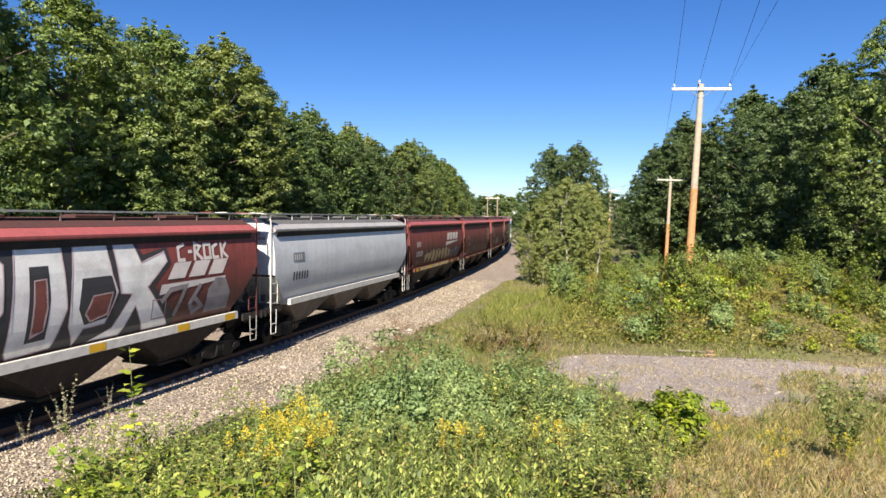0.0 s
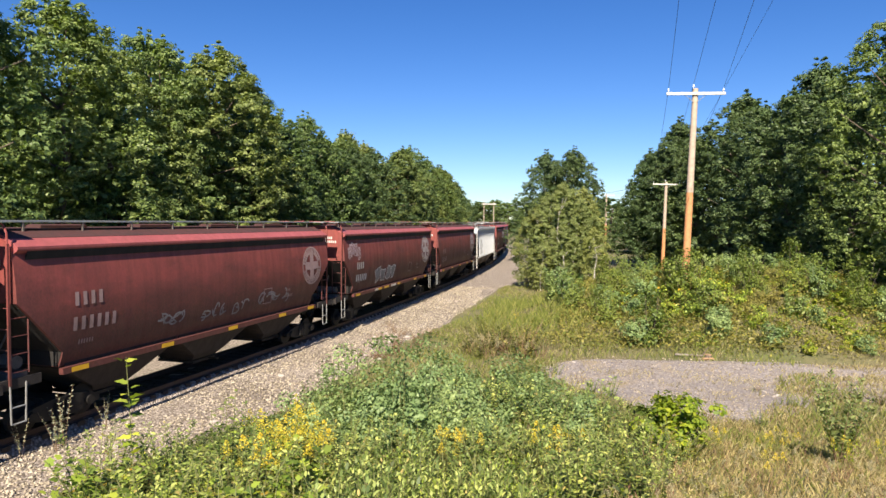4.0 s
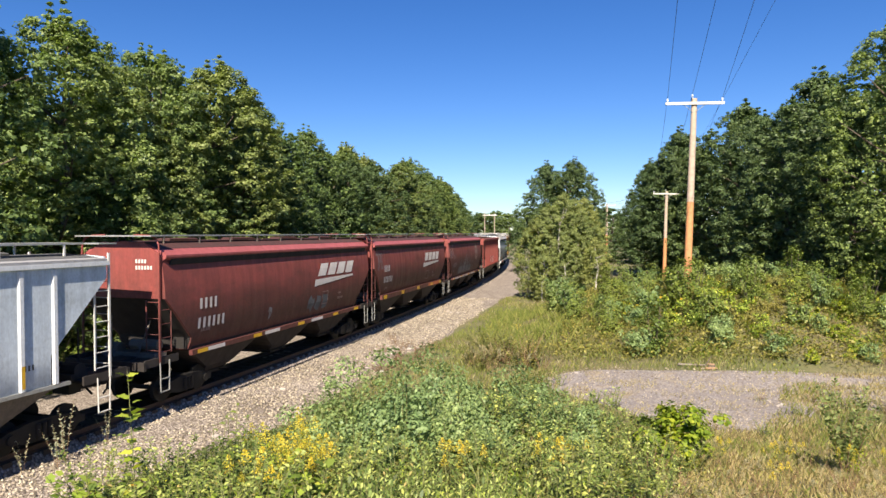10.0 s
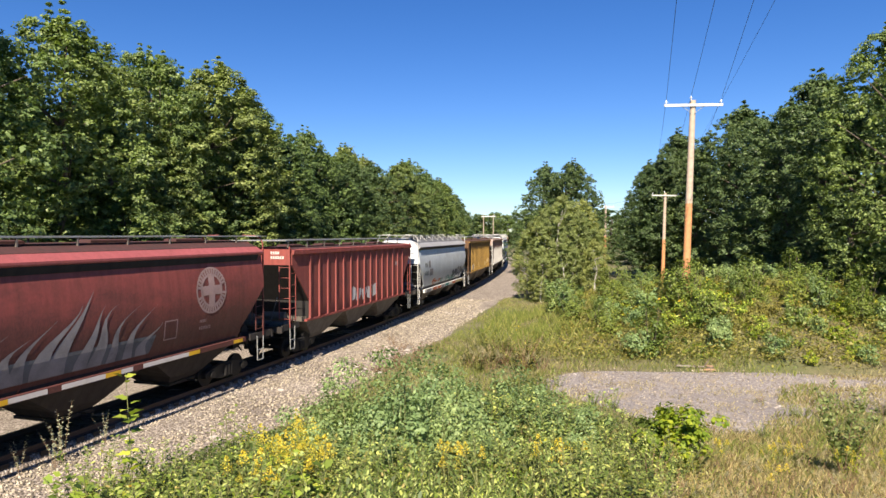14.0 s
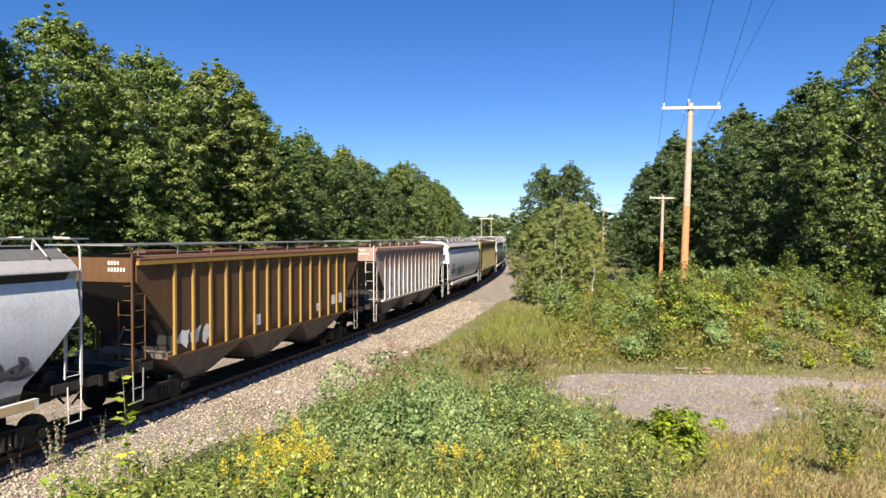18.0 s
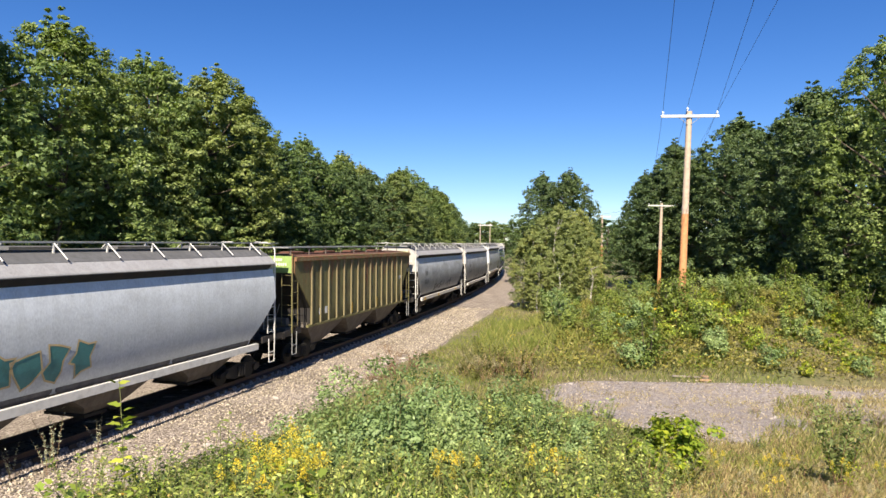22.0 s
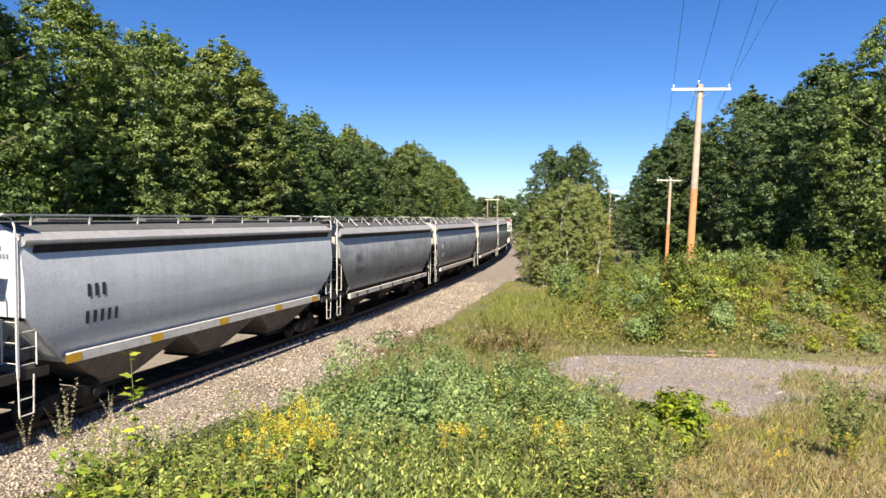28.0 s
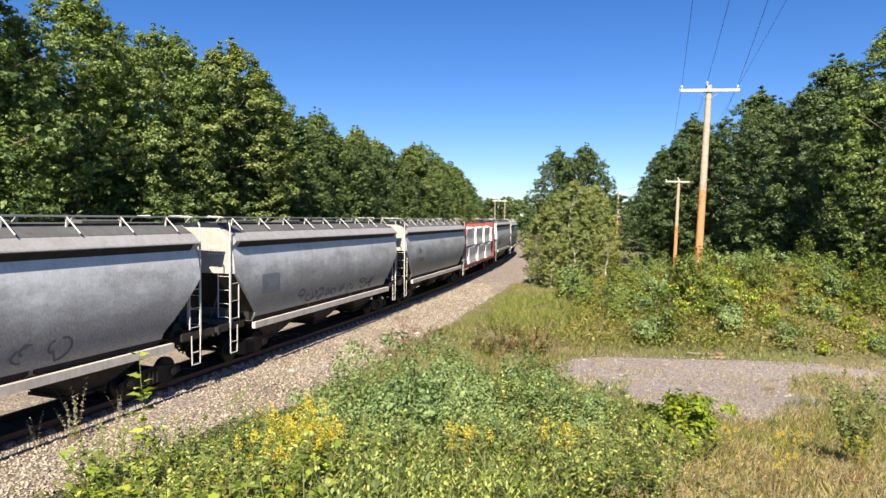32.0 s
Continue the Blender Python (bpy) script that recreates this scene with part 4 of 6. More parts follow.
def piece_shapes(x0, x1, z0, z1, n, seed):
    """Outlines of a sprayed piece: jagged interlocking shards, no two alike."""
    out = []
    dx = (x1 - x0) / n
    for i in range(n):
        rng = random.Random(seed * 90 + i)
        m, q = x0 + (i + 0.5) * dx, (z0 + z1) / 2
        k = rng.choice((7, 8, 9, 10))
        shard = []
        for j in range(k):
            t = 2 * math.pi * (j + rng.uniform(-0.25, 0.25)) / k
            far = rng.uniform(0.72, 1.1) if j % 2 else rng.uniform(0.35, 0.95)
            shard.append((m + dx * 0.62 * far * math.cos(t) + 0.12 * (q - z0) * math.sin(t), min(z1, max(z0, q + (z1 - z0) * 0.56 * far * math.sin(t)))))
        out.append(shard)
    return out


def piece(x0, x1, z0, z1, n, seed):
    return [(lambda bm, s=s: poly(bm, s)) for s in piece_shapes(x0, x1, z0, z1, n, seed)]


def piece_rims(x0, x1, z0, z1, n, seed, w=0.05):
    return [(lambda bm, s=s: stroke(bm, [*s, s[0]], w, 0.003)) for s in piece_shapes(x0, x1, z0, z1, n, seed)]


def strokes(*lines):
    """Named lines: width first, then the points."""
    return [(lambda bm, l=l: stroke(bm, l[1:], l[0])) for l in lines]


def reflectors(z, xs, w=0.5, h=0.14):
    return [(lambda bm, x=x: bar(bm, x, z, w, h)) for x in xs]


def rib_reflectors(z, ribs, h=0.55):
    """Strips on the faces of ribs, counted from the leading end."""
    return [(lambda bm, i=i: bar(bm, -6.35 + i * 12.7 / 14 - 0.045, z, 0.085, h, 0, 0.052)) for i in ribs]


def reporting(ink, x, z, h, n1=4, n2=6, tag="unlettered stencil bar", row=0.42):
    return ("stencil_bar", ink, many(letters(x, z + h + row * 0.7, n1, h), letters(x - 0.05, z, n2, h)), tag)


def maroon_extra(fancy=True, mark=True, emblem=False, z=2.0):
    out = [reporting("white" if fancy else "dim", -6.35, z, 0.36), ("reflector", "yellow", reflectors(1.30, (-6.5, -3.2, 0.2, 3.6, 6.0), 0.55, 0.10), "yellow reflector strip"),
           ("data_bar", "dim", many(letters(4.2, 1.7, 7, 0.12), letters(4.2, 1.95, 5, 0.1), letters(-6.2, 1.62, 6, 0.12)), "small faded data bar"),
           ("panel_frame", "dim", strokes((0.035, (2.55, 1.62), (3.1, 1.62), (3.1, 2.2), (2.55, 2.2), (2.55, 1.62))), "thin pale square outline")]
    if mark:
        out.append(("railway_mark", "white", railway_mark(2.05, 2.95, 0.56), "white slanting railway mark"))
    if emblem:
        out.append(("round_emblem", "pale", round_emblem(6.35, 2.92, 0.95), "white round cross emblem"))
    return out


def build_train():
    o_out = [(-1.83, 3.97), (-0.55, 4.0), (-0.46, 2.35), (-0.85, 1.40), (-2.0, 1.32), (-2.1, 1.5), (-1.93, 2.93)]
    o_hole = [(-1.48, 3.5), (-0.96, 3.5), (-0.94, 2.66), (-1.05, 1.66), (-1.61, 1.64), (-1.52, 2.73)]
    o_in = [(-1.35, 3.14), (-1.05, 3.16), (-1.04, 2.42), (-1.14, 1.9), (-1.46, 1.78), (-1.39, 2.55)]
    c_out = [(-0.2, 3.93), (0.87, 3.98), (1.02, 3.12), (1.2, 2.62), (0.77, 1.78), (0.07, 1.74), (-0.18, 1.33), (-0.4, 1.88), (-0.31, 3.0)]
    c_hole = [(0.02, 3.09), (0.99, 3.1), (1.14, 2.62), (0.88, 1.94), (0.09, 1.84), (-0.1, 2.3)]
    c_in = [(0.37, 2.58), (1.0, 2.61), (0.83, 2.04), (0.27, 1.93), (0.12, 2.12)]
    k_out = [(1.12, 3.93), (1.84, 3.98), (2.1, 3.38), (3.06, 3.66), (3.17, 3.36), (2.32, 2.64), (3.32, 1.34), (2.27, 1.34), (1.85, 2.14), (1.38, 1.34), (0.30, 1.34), (1.05, 1.62), (1.72, 2.5), (1.3, 2.56)]
    r_out = [(-4.6, 1.34), (-4.5, 3.95), (-2.5, 3.95), (-2.12, 3.6), (-2.2, 2.5), (-2.5, 2.1), (-2.28, 1.34), (-3.1, 1.34), (-3.4, 1.9), (-3.8, 1.34)]
    r_hole = [(-3.75, 3.3), (-2.95, 3.3), (-2.95, 2.7), (-3.75, 2.6)]

    def fill(*shapes):
        return [(lambda bm, s=s: poly(bm, s)) for s in shapes]

    def rims(w, *shapes):
        return [(lambda bm, s=s: stroke(bm, [*s, s[0]], w)) for s in shapes]

    hopper("maroon covered hopper with big silver sprayed lettering shapes", "maroon", -6.9, cut=2.9, sill="white", extra=maroon_extra(True, False) + [
        ("outline_spray", "black", lambda bm: poly(bm, [(-4.9, 1.32), (3.6, 1.32), (3.45, 1.7), (2.6, 2.64), (3.35, 3.3), (3.2, 3.8), (2.2, 3.6), (1.95, 4.03), (-4.9, 4.03)]), "black sprayed backdrop"),
        ("graffiti", "silver", fill(o_out, c_out, k_out, r_out), "fat silver sprayed letter shape"),
        ("panel_spray", "black", fill(o_hole, c_hole, r_hole), "black sprayed counter"),
        ("counter_fill", "rust_ink", fill(o_in, c_in), "brown inside of a sprayed letter"),
        ("counter_rim", "pink", rims(0.06, o_in, c_in), "pale sprayed rim"),
        ("counter_edge", "pink", rims(0.035, o_out, c_out, k_out, r_out), "pale sprayed outline"),
        ("panel_spray", "white", strokes((0.11, (4.0, 3.85), (3.7, 3.75), (3.7, 3.35), (4.0, 3.35)), (0.11, (4.15, 3.6), (4.35, 3.6)), (0.11, (4.45, 3.3), (4.5, 3.85), (4.75, 3.75), (4.55, 3.55), (4.85, 3.3)), (0.11, (4.95, 3.35), (4.95, 3.8), (5.25, 3.8), (5.25, 3.35), (4.95, 3.35)), (0.11, (5.65, 3.8), (5.4, 3.7), (5.4, 3.35), (5.7, 3.35)), (0.11, (5.85, 3.85), (5.85, 3.3)), (0.11, (6.15, 3.85), (5.9, 3.55), (6.2, 3.3))), "small white sprayed letter shape"),
        ("railway_mark", "white", railway_mark(3.15, 2.78, 0.5, 3), "white slanting railway mark"),
        ("panel_spray", "ghost", many(strokes((0.16, (2.9, 2.1), (3.3, 2.45), (4.0, 2.5), (3.5, 1.6)), (0.16, (4.7, 2.5), (4.2, 1.9), (4.4, 1.6), (4.8, 1.75), (4.4, 2.1))), lambda bm: poly(bm, [(4.95, 1.5), (6.2, 1.5), (6.3, 2.1), (6.0, 2.6), (5.5, 2.65), (5.1, 2.3)])), "grey sprayed shape")])
    hopper("clean pale grey covered hopper with black stencil bars", "white", 10.32, cut=2.4, run=1.3, sill="white", trim="white", extra=[
        ("stencil_patch", "patch", lambda bm: bar(bm, -6.5, 2.84, 0.98, 0.38), "dark grey stencil panel"), ("stencil_bar", "black", letters(-6.5, 2.05, 6, 0.36, 0.66), "black stencil bar"),
        ("panel_bar", "white", letters(-6.42, 2.90, 4, 0.26), "white stencil bar on a dark panel")])
    hopper("maroon covered hopper with tan and blue graffiti along its foot", "maroon", 27.06, extra=maroon_extra(z=2.05) + [
        ("graffiti", "tan", piece(-4.4, 3.4, 1.36, 2.45, 8, 5), "tan sprayed shape"), ("panel_spray", "black", piece_rims(-4.4, 3.4, 1.36, 2.45, 8, 5, 0.06), "black sprayed outline"), ("panel_spray", "blue", scrawl(3.6, 5.6, 1.36, 2.2, 0.12, 6), "blue sprayed stroke"),
        ("panel_band", "tan", reflectors(1.30, (-5.6, -2.8, 0.0), 2.7, 0.10), "tan sprayed sill band")])
    hopper("dark maroon covered hopper with faint stencil bars", "maroon", 44.15, "mid", extra=maroon_extra(False, False, False) + [("round_emblem", "dim", round_emblem(6.4, 2.9, 0.85), "faded round emblem"), ("graffiti", "ghost", scrawl(-3.6, 4.4, 1.5, 2.1, 0.05, 7), "faint grey stroke")])
    hopper("maroon covered hopper with a white emblem and sprayed tag", "maroon", 62.01, "mid", extra=maroon_extra(True, False, True, 1.7) + [
        ("graffiti", "ghost", piece(-3.6, -0.1, 1.35, 2.3, 4, 11), "grey fill of a sprayed tag"), ("panel_spray", "white", piece_rims(-3.6, -0.1, 1.35, 2.3, 4, 11), "thin white sprayed outline"), ("sill_block", "white", reflectors(1.1, (-3.7, -1.0), 0.9), "white sprayed sill"), ("reflector", "yellow", reflectors(1.1, (-2.2,), 0.8), "yellow reflector strip"), ("graffiti", "pink", scribble(-7.5, -5.9, 2.9, 3.8, 0.045, 12, 6), "pale pink sprayed scribble")])
    hopper("maroon covered hopper with a white round emblem", "maroon", 80.05, "mid", extra=maroon_extra(False, False, True, 1.7))
    hopper("blue-grey ribbed covered hopper with dark patch panels", "bluegrey", 98.16, "flat", "lit_grey_rib", cut=3.7, run=1.75, sill="grey", trim="white", extra=[
        ("stencil_patch", "patch", [lambda bm: bar(bm, -5.75, 1.40, 0.5, 1.6), lambda bm: bar(bm, -5.02, 1.42, 0.55, 1.6), lambda bm: bar(bm, -4.25, 2.08, 0.52, 0.42), lambda bm: bar(bm, -0.16, 2.6, 0.52, 0.9)], "dark grey patch panel"),
        ("reflector", "yellow", rib_reflectors(1.2, (0, 4, 8, 13)), "yellow reflector strip"), ("data_bar", "black", many(letters(-4.2, 1.5, 4, 0.22), letters(5.4, 1.6, 4, 0.14)), "small black bar")])
    hopper("maroon covered hopper with a white slanting railway mark", "maroon", 116.31, "mid", extra=maroon_extra(z=1.75) + [("graffiti", "ghost", scrawl(-2.4, -0.6, 1.34, 1.95, 0.06, 13), "grey sprayed tag"), ("graffiti", "soot", piece(1.2, 3.2, 1.34, 2.15, 3, 44), "smoky grey sprayed shape"), ("sill_block", "white", reflectors(1.1, (-6.1, -2.4, 1.4), 1.1), "white sprayed tag on the sill")])
    hopper("maroon covered hopper with bright stencil bars and railway mark", "maroon", 133.18, extra=maroon_extra() + [("graffiti", "ghost", scribble(-7.5, -6.6, 2.7, 3.9, 0.022, 14, 3), "grey chalky scribble"), ("sill_block", "orange", reflectors(1.1, (3.0, 4.6), 1.5), "orange sprayed sill")])
    hopper("maroon covered hopper with grey sprayed flames and round emblem", "maroon", 150.78, "mid", extra=maroon_extra(False, False, False) + [
        ("round_emblem", "dim", round_emblem(4.8, 3.0, 0.8), "faded round emblem"), ("graffiti", "pink", scribble(-7.6, -6.4, 2.7, 3.9, 0.022, 15, 3), "pale scribble"), ("sill_block", "white", reflectors(1.1, (-6.6, -4.0, -1.2, 1.6), 2.4), "worn white paint on the sill"),
        ("outline_spray", "soot", lambda bm: bar(bm, -4.2, 1.3, 6.2, 0.55, 0.2), "smoky dark sprayed foot"), ("graffiti", "ghost", flames(-3.9, 1.6, 1.3), "grey sprayed flame")])
    hopper("oxide-red ribbed covered hopper with white sprayed shapes", "oxide", 169.05, "flat", cut=3.6, run=1.6, extra=[("graffiti", "white", piece(-1.9, 1.9, 1.3, 2.2, 5, 16), "white sprayed shape"), ("data_bar", "white", letters(5.0, 3.0, 3, 0.22), "small white bar")])
    hopper("pale grey covered hopper with orange and teal graffiti", "white", 187.13, "low", sill="white", trim="white", cut=2.85, run=1.5, extra=[
        reporting("black", -6.6, 1.9, 0.32, 3, 5), ("stencil_patch", "ghost", [lambda bm: bar(bm, -5.6, 2.45, 0.55, 0.5), lambda bm: bar(bm, -5.3, 1.85, 1.0, 0.5)], "grey patch panel"),
        ("graffiti", "soot", scrawl(2.4, 6.9, 1.15, 2.0, 0.24, 17, 7), "dark sprayed shape"), ("sill_block", "orange", reflectors(0.9, (-4.4, -3.0, 2.2), 1.2), "orange sprayed sill"), ("sill_block", "teal", reflectors(0.9, (-0.4,), 1.3), "teal sprayed sill"), ("sill_block", "tan", reflectors(0.9, (3.5, 4.6, 5.6), 1.0), "yellow-brown sprayed sill"), ("sill_block", "ghost", reflectors(0.9, (-1.7, -6.2), 1.1), "grey sprayed sill"), ("graffiti", "orange", scrawl(-4.3, -1.8, 1.1, 1.6, 0.12, 18), "orange sprayed stroke"), ("graffiti", "teal", scrawl(-1.6, 3.6, 1.0, 1.5, 0.10, 19), "teal sprayed stroke")])
    hopper("brown-yellow ribbed covered hopper with ochre ribs", "yellow", 205.15, "flat", "yellow_rib", cut=3.55, run=1.75, extra=[
        ("graffiti", "silver", many(piece(-6.2, -4.4, 1.25, 2.0, 3, 20), lambda bm: bar(bm, -1.9, 1.45, 0.5, 0.42)), "silver sprayed stroke"), ("data_panel", "silver", [lambda bm: bar(bm, 3.3, 1.45, 0.5, 0.35), lambda bm: bar(bm, 4.85, 1.6, 0.42, 0.45), lambda bm: bar(bm, 5.6, 1.6, 0.42, 0.5)], "pale data panel")])
    hopper("rust-streaked white ribbed covered hopper", "rusty", 223.78, "flat", "rusty_rib", plate="rusty_rib", cut=3.5, run=1.75, trim="white", extra=[("reflector", "yellow", rib_reflectors(1.2, (0, 3, 7, 11)), "yellow reflector strip"),
        ("data_bar", "soot", many(letters(-5.4, 1.8, 3, 0.3), letters(-1.9, 2.0, 3, 0.26)), "smudged dark bar")])
    hopper("pale grey covered hopper with teal and yellow graffiti", "white", 241.7, "low", cut=2.6, run=1.4, sill="white", trim="white", extra=[
        reporting("black", -6.68, 1.72, 0.32, 4, 6, row=0.3), ("graffiti", "teal", piece(-4.3, -1.1, 1.25, 2.3, 4, 21), "teal sprayed shape"), ("panel_spray", "tan", piece_rims(-4.3, -1.1, 1.25, 2.3, 4, 21), "yellow sprayed outline")])
    hopper("olive green ribbed covered hopper with a lime end plate", "olive", 259.34, "flat", "lit_olive_rib", plate="lime", cut=3.55, run=1.6, extra=[("data_bar", "silver", many(letters(-5.6, 1.5, 2, 0.32, 1.9), letters(5.9, 2.6, 5, 0.2)), "small pale bar"), ("reflector", "yellow", rib_reflectors(1.2, (5, 9, 14)), "yellow reflector strip")])
    grey = dict(kind="low", sill="pale", trim="white", cut=2.85, run=1.5, plate="dusty_plate")
    hopper("grimy grey covered hopper with black scribbles", "grey", 277.24, extra=[reporting("soot", -5.9, 1.85, 0.34, 3, 5), ("graffiti", "soot", many(scrawl(-7.4, -5.6, 2.7, 3.4, 0.05, 23, 7), scrawl(-3.4, 4.5, 1.05, 2.0, 0.10, 24)), "black sprayed scribble"), ("reflector", "yellow", reflectors(0.93, (-6.2, -2.0, 4.4), 0.5, 0.1), "yellow reflector strip")], **grey)
    hopper("sooty grey covered hopper with smoky sprayed shapes", "grey", 295.0, extra=[reporting("soot", -5.6, 1.9, 0.3, 3, 5), ("graffiti", "soot", scrawl(-3.0, 5.6, 1.05, 1.9, 0.10, 25), "black sprayed scribble")], **grey)
    hopper("clean pale grey covered hopper with black stencil bars and white sill", "white", 313.15, cut=2.4, run=1.3, sill="white", trim="white", extra=[reporting("black", -6.18, 1.98, 0.34, 3, 5, row=0.55), ("reflector", "yellow", reflectors(1.42, (-6.9, -3.9, -0.6, 3.0, 6.0), 0.5, 0.2), "yellow reflector strip")])
    hopper("sooty grey covered hopper with dark lower streaks", "sooty", 330.03, extra=[reporting("soot", -5.9, 1.9, 0.34, 3, 5), ("graffiti", "soot", scrawl(-1.5, 6.6, 1.2, 2.0, 0.06, 26), "black sprayed mark"), ("sill_stain", "soot", reflectors(0.93, (-6, -4.6, -2.6, -0.6, 1.4, 3.4, 5.4), 0.3, 0.06), "dark sill stain")], **grey)
    hopper("grey covered hopper with a black-framed stencil panel", "grey", 347.57, extra=[("stencil_patch", "patch", [lambda bm: bar(bm, -6.9, 2.42, 1.4, 0.5), lambda bm: bar(bm, -6.6, 1.76, 1.55, 0.44)], "dark grey patch panel"),
        ("panel_plate", "silver", [lambda bm: bar(bm, -6.8, 2.45, 0.95, 0.40), lambda bm: bar(bm, -6.5, 1.80, 1.0, 0.36)], "pale panel"), ("graffiti", "soot", scrawl(-4.2, 3.0, 1.2, 1.9, 0.06, 27), "black sprayed tag")], **grey)
    hopper("grimy grey covered hopper with a dark panel", "grey", 365.37, extra=[("stencil_patch", "patch", lambda bm: bar(bm, -6.28, 1.95, 1.2, 0.75), "dark grey patch panel"), ("graffiti", "soot", scrawl(-3.5, 5.0, 1.1, 1.8, 0.07, 28), "black sprayed scribble")], **grey)
    hopper("grimy grey covered hopper", "grey", 383.18, extra=[reporting("soot", -5.4, 2.0, 0.3, 3, 5)], **grey)
    lumber_car("red centre-beam flatcar loaded with white-wrapped lumber bundles", 400.17)
    hopper("pale grey covered hopper with reddish trim", "white", 417.9, cut=2.6, run=1.3, extra=[reporting("black", -5.4, 1.8, 0.34)])
    hopper("grimy grey covered hopper with white ladders", "grey", 435.7, **grey)


def flames(x0, x1, z0):
    """Tapering tongues that sway as they rise, over a smoky foot."""
    out = []
    for i in range(11):
        def draw(bm, i=i):
            rng = random.Random(500 + i)
            a = x0 + (x1 - x0) * (i + rng.uniform(-0.3, 0.3)) / 10
            h, sway, w = rng.uniform(0.5, 1.0) * (0.8 + 1.5 * math.sin(math.pi * (i + 1) / 12)), rng.uniform(0.15, 0.4), rng.uniform(0.14, 0.34)
            left, right = [], []
            for k in range(9):
                t = k / 8
                mid = a + 0.6 * h * t * t + sway * math.sin(t * 5 + i) * t
                half = w * (1 - t) ** 1.5 * (1 + 0.4 * math.sin(t * 3))
                left.append((mid - half, z0 + h * t))
                right.append((mid + half + 0.004, z0 + h * t))
            for k in range(8):
                poly(bm, [left[k], right[k], right[k + 1], left[k + 1]], 0.002 * (i % 5))
        out.append(draw)
    return out


build_train()

# ---- power line ----
POLES = [(13.1, 34.0, 12.03, 2.92), (24.5, 70.0, 9.46, 2.9), (28.4, 109.5, 9.9, 2.85)]


def utility_pole(x, y, top, arm, label, yaw, lean=0.0):
    thing = new("utility_pole")
    z0 = ground_z(x, y) - 0.1
    thing.matrix_world = pose(x, y, z0, 0, lean, yaw)
    h = top - z0
    split = h * 0.52
    bm = bmesh.new()
    for a, b in ((0, 0.5), (0.5, 1)):
        tube(bm, (0, 0, split * a), (0, 0, split * b), 0.20 - 0.02 * a, 0.20 - 0.02 * b, 14)
    part("shaft", bm, MAT["pole"], thing, "orange-brown lower pole")
    bm = bmesh.new()
    tube(bm, (0, 0, split), (0, 0, h), 0.18, 0.145, 14)
    part("upper_shaft", bm, MAT["pole_pale"], thing, "bleached upper pole")
    za = h - 0.28
    bm = bmesh.new()
    box(bm, -arm / 2, arm / 2, -0.22, -0.12, za - 0.07, za + 0.07)
    part("crossarm", bm, MAT["arm"], thing, "pale timber crossarm")
    for s in (-1, 1):
        bm = bmesh.new()
        tube(bm, (s * 0.55, -0.15, za - 0.05), (0, -0.13, za - 0.5), 0.015)
        part("brace", bm, MAT["grey_metal"], thing)
    for px, pz in ((-arm / 2 + 0.1, za + 0.06), (-0.12, h - 0.02), (arm / 2 - 0.1, za + 0.06)):
        bm = bmesh.new()
        tube(bm, (px, -0.15, pz), (px, -0.15, pz + 0.12), 0.02)
        tube(bm, (px, -0.15, pz + 0.10), (px, -0.15, pz + 0.15), 0.06, 0.055, 10)
        tube(bm, (px, -0.15, pz + 0.15), (px, -0.15, pz + 0.22), 0.04, 0.03, 10)
        part("insulator", bm, MAT["porcelain"], thing, "white porcelain insulator")
    tagged(thing, label, "utility pole", "line of utility poles")
    return thing


pole_1 = utility_pole(*POLES[0], "tall two-tone timber power pole standing in scrub", -14, 1.6)
pole_2 = utility_pole(*POLES[1], "slim timber power pole with pale crossarm", -10, 1.2)
pole_3 = utility_pole(*POLES[2], "distant grey timber power pole before dark trees", 4, 0.4)


def h_frame():
    thing = new("signal_frame")
    x, y = 13.0, 170.0
    z = ground_z(x, y)
    thing.matrix_world = pose(x, y, z)
    for s in (-1.3, 1.3):
        bm = bmesh.new()
        tube(bm, (s, 0, -0.2), (s, 0, 10.2 - z), 0.13, 0.10, 8)
        part("shaft", bm, MAT["pole_pale"], thing)
    bm = bmesh.new()
    box(bm, -1.9, 1.9, -0.1, 0.1, 9.5 - z, 9.75 - z)
    part("crossarm", bm, MAT["arm"], thing)
    tagged(thing, "distant two-legged timber pole frame with one crossbar", "utility pole", "line of utility poles")


h_frame()


def wires():
    def arm_ends(ob, arm):
        m = ob.matrix_world
        h = max(c.bound_box[1][2] for c in ob.children if c.name.startswith("upper_shaft"))
        return [m @ Vector((-arm / 2 + 0.1, -0.15, h)), m @ Vector((-0.12, -0.15, h + 0.2)), m @ Vector((arm / 2 - 0.1, -0.15, h))]
    bpy.context.view_layer.update()
    e1, e2, e3 = arm_ends(pole_1, 2.92), arm_ends(pole_2, 2.9), arm_ends(pole_3, 2.85)
    back = [Vector((-3.3, -12.5, 14.9)), Vector((-2.0, -12.5, 15.2)), Vector((-1.7, -12.5, 14.9))]
    runs = list(zip(back, e1)) + list(zip(e1, e2)) + list(zip(e2, e3)) + [(Vector((0.6, -12.5, 14.2)), Vector((29.0, 73.0, 14.5)))]
    for a, b in runs:
        cu = bpy.data.curves.new("power_line", "CURVE")
        cu.dimensions, cu.bevel_depth, cu.bevel_resolution = "3D", 0.009, 1
        sp = cu.splines.new("POLY")
        n = 16
        sp.points.add(n)
        for i in range(n + 1):
            t = i / n
            p = a.lerp(b, t)
            p.z -= 0.25 * 4 * t * (1 - t)
            sp.points[i].co = (*p, 1)
        cu.materials.append(MAT["wire"])
        tagged(new("power_line", cu), "thin dark overhead power line", "power line", "overhead wires")


wires()


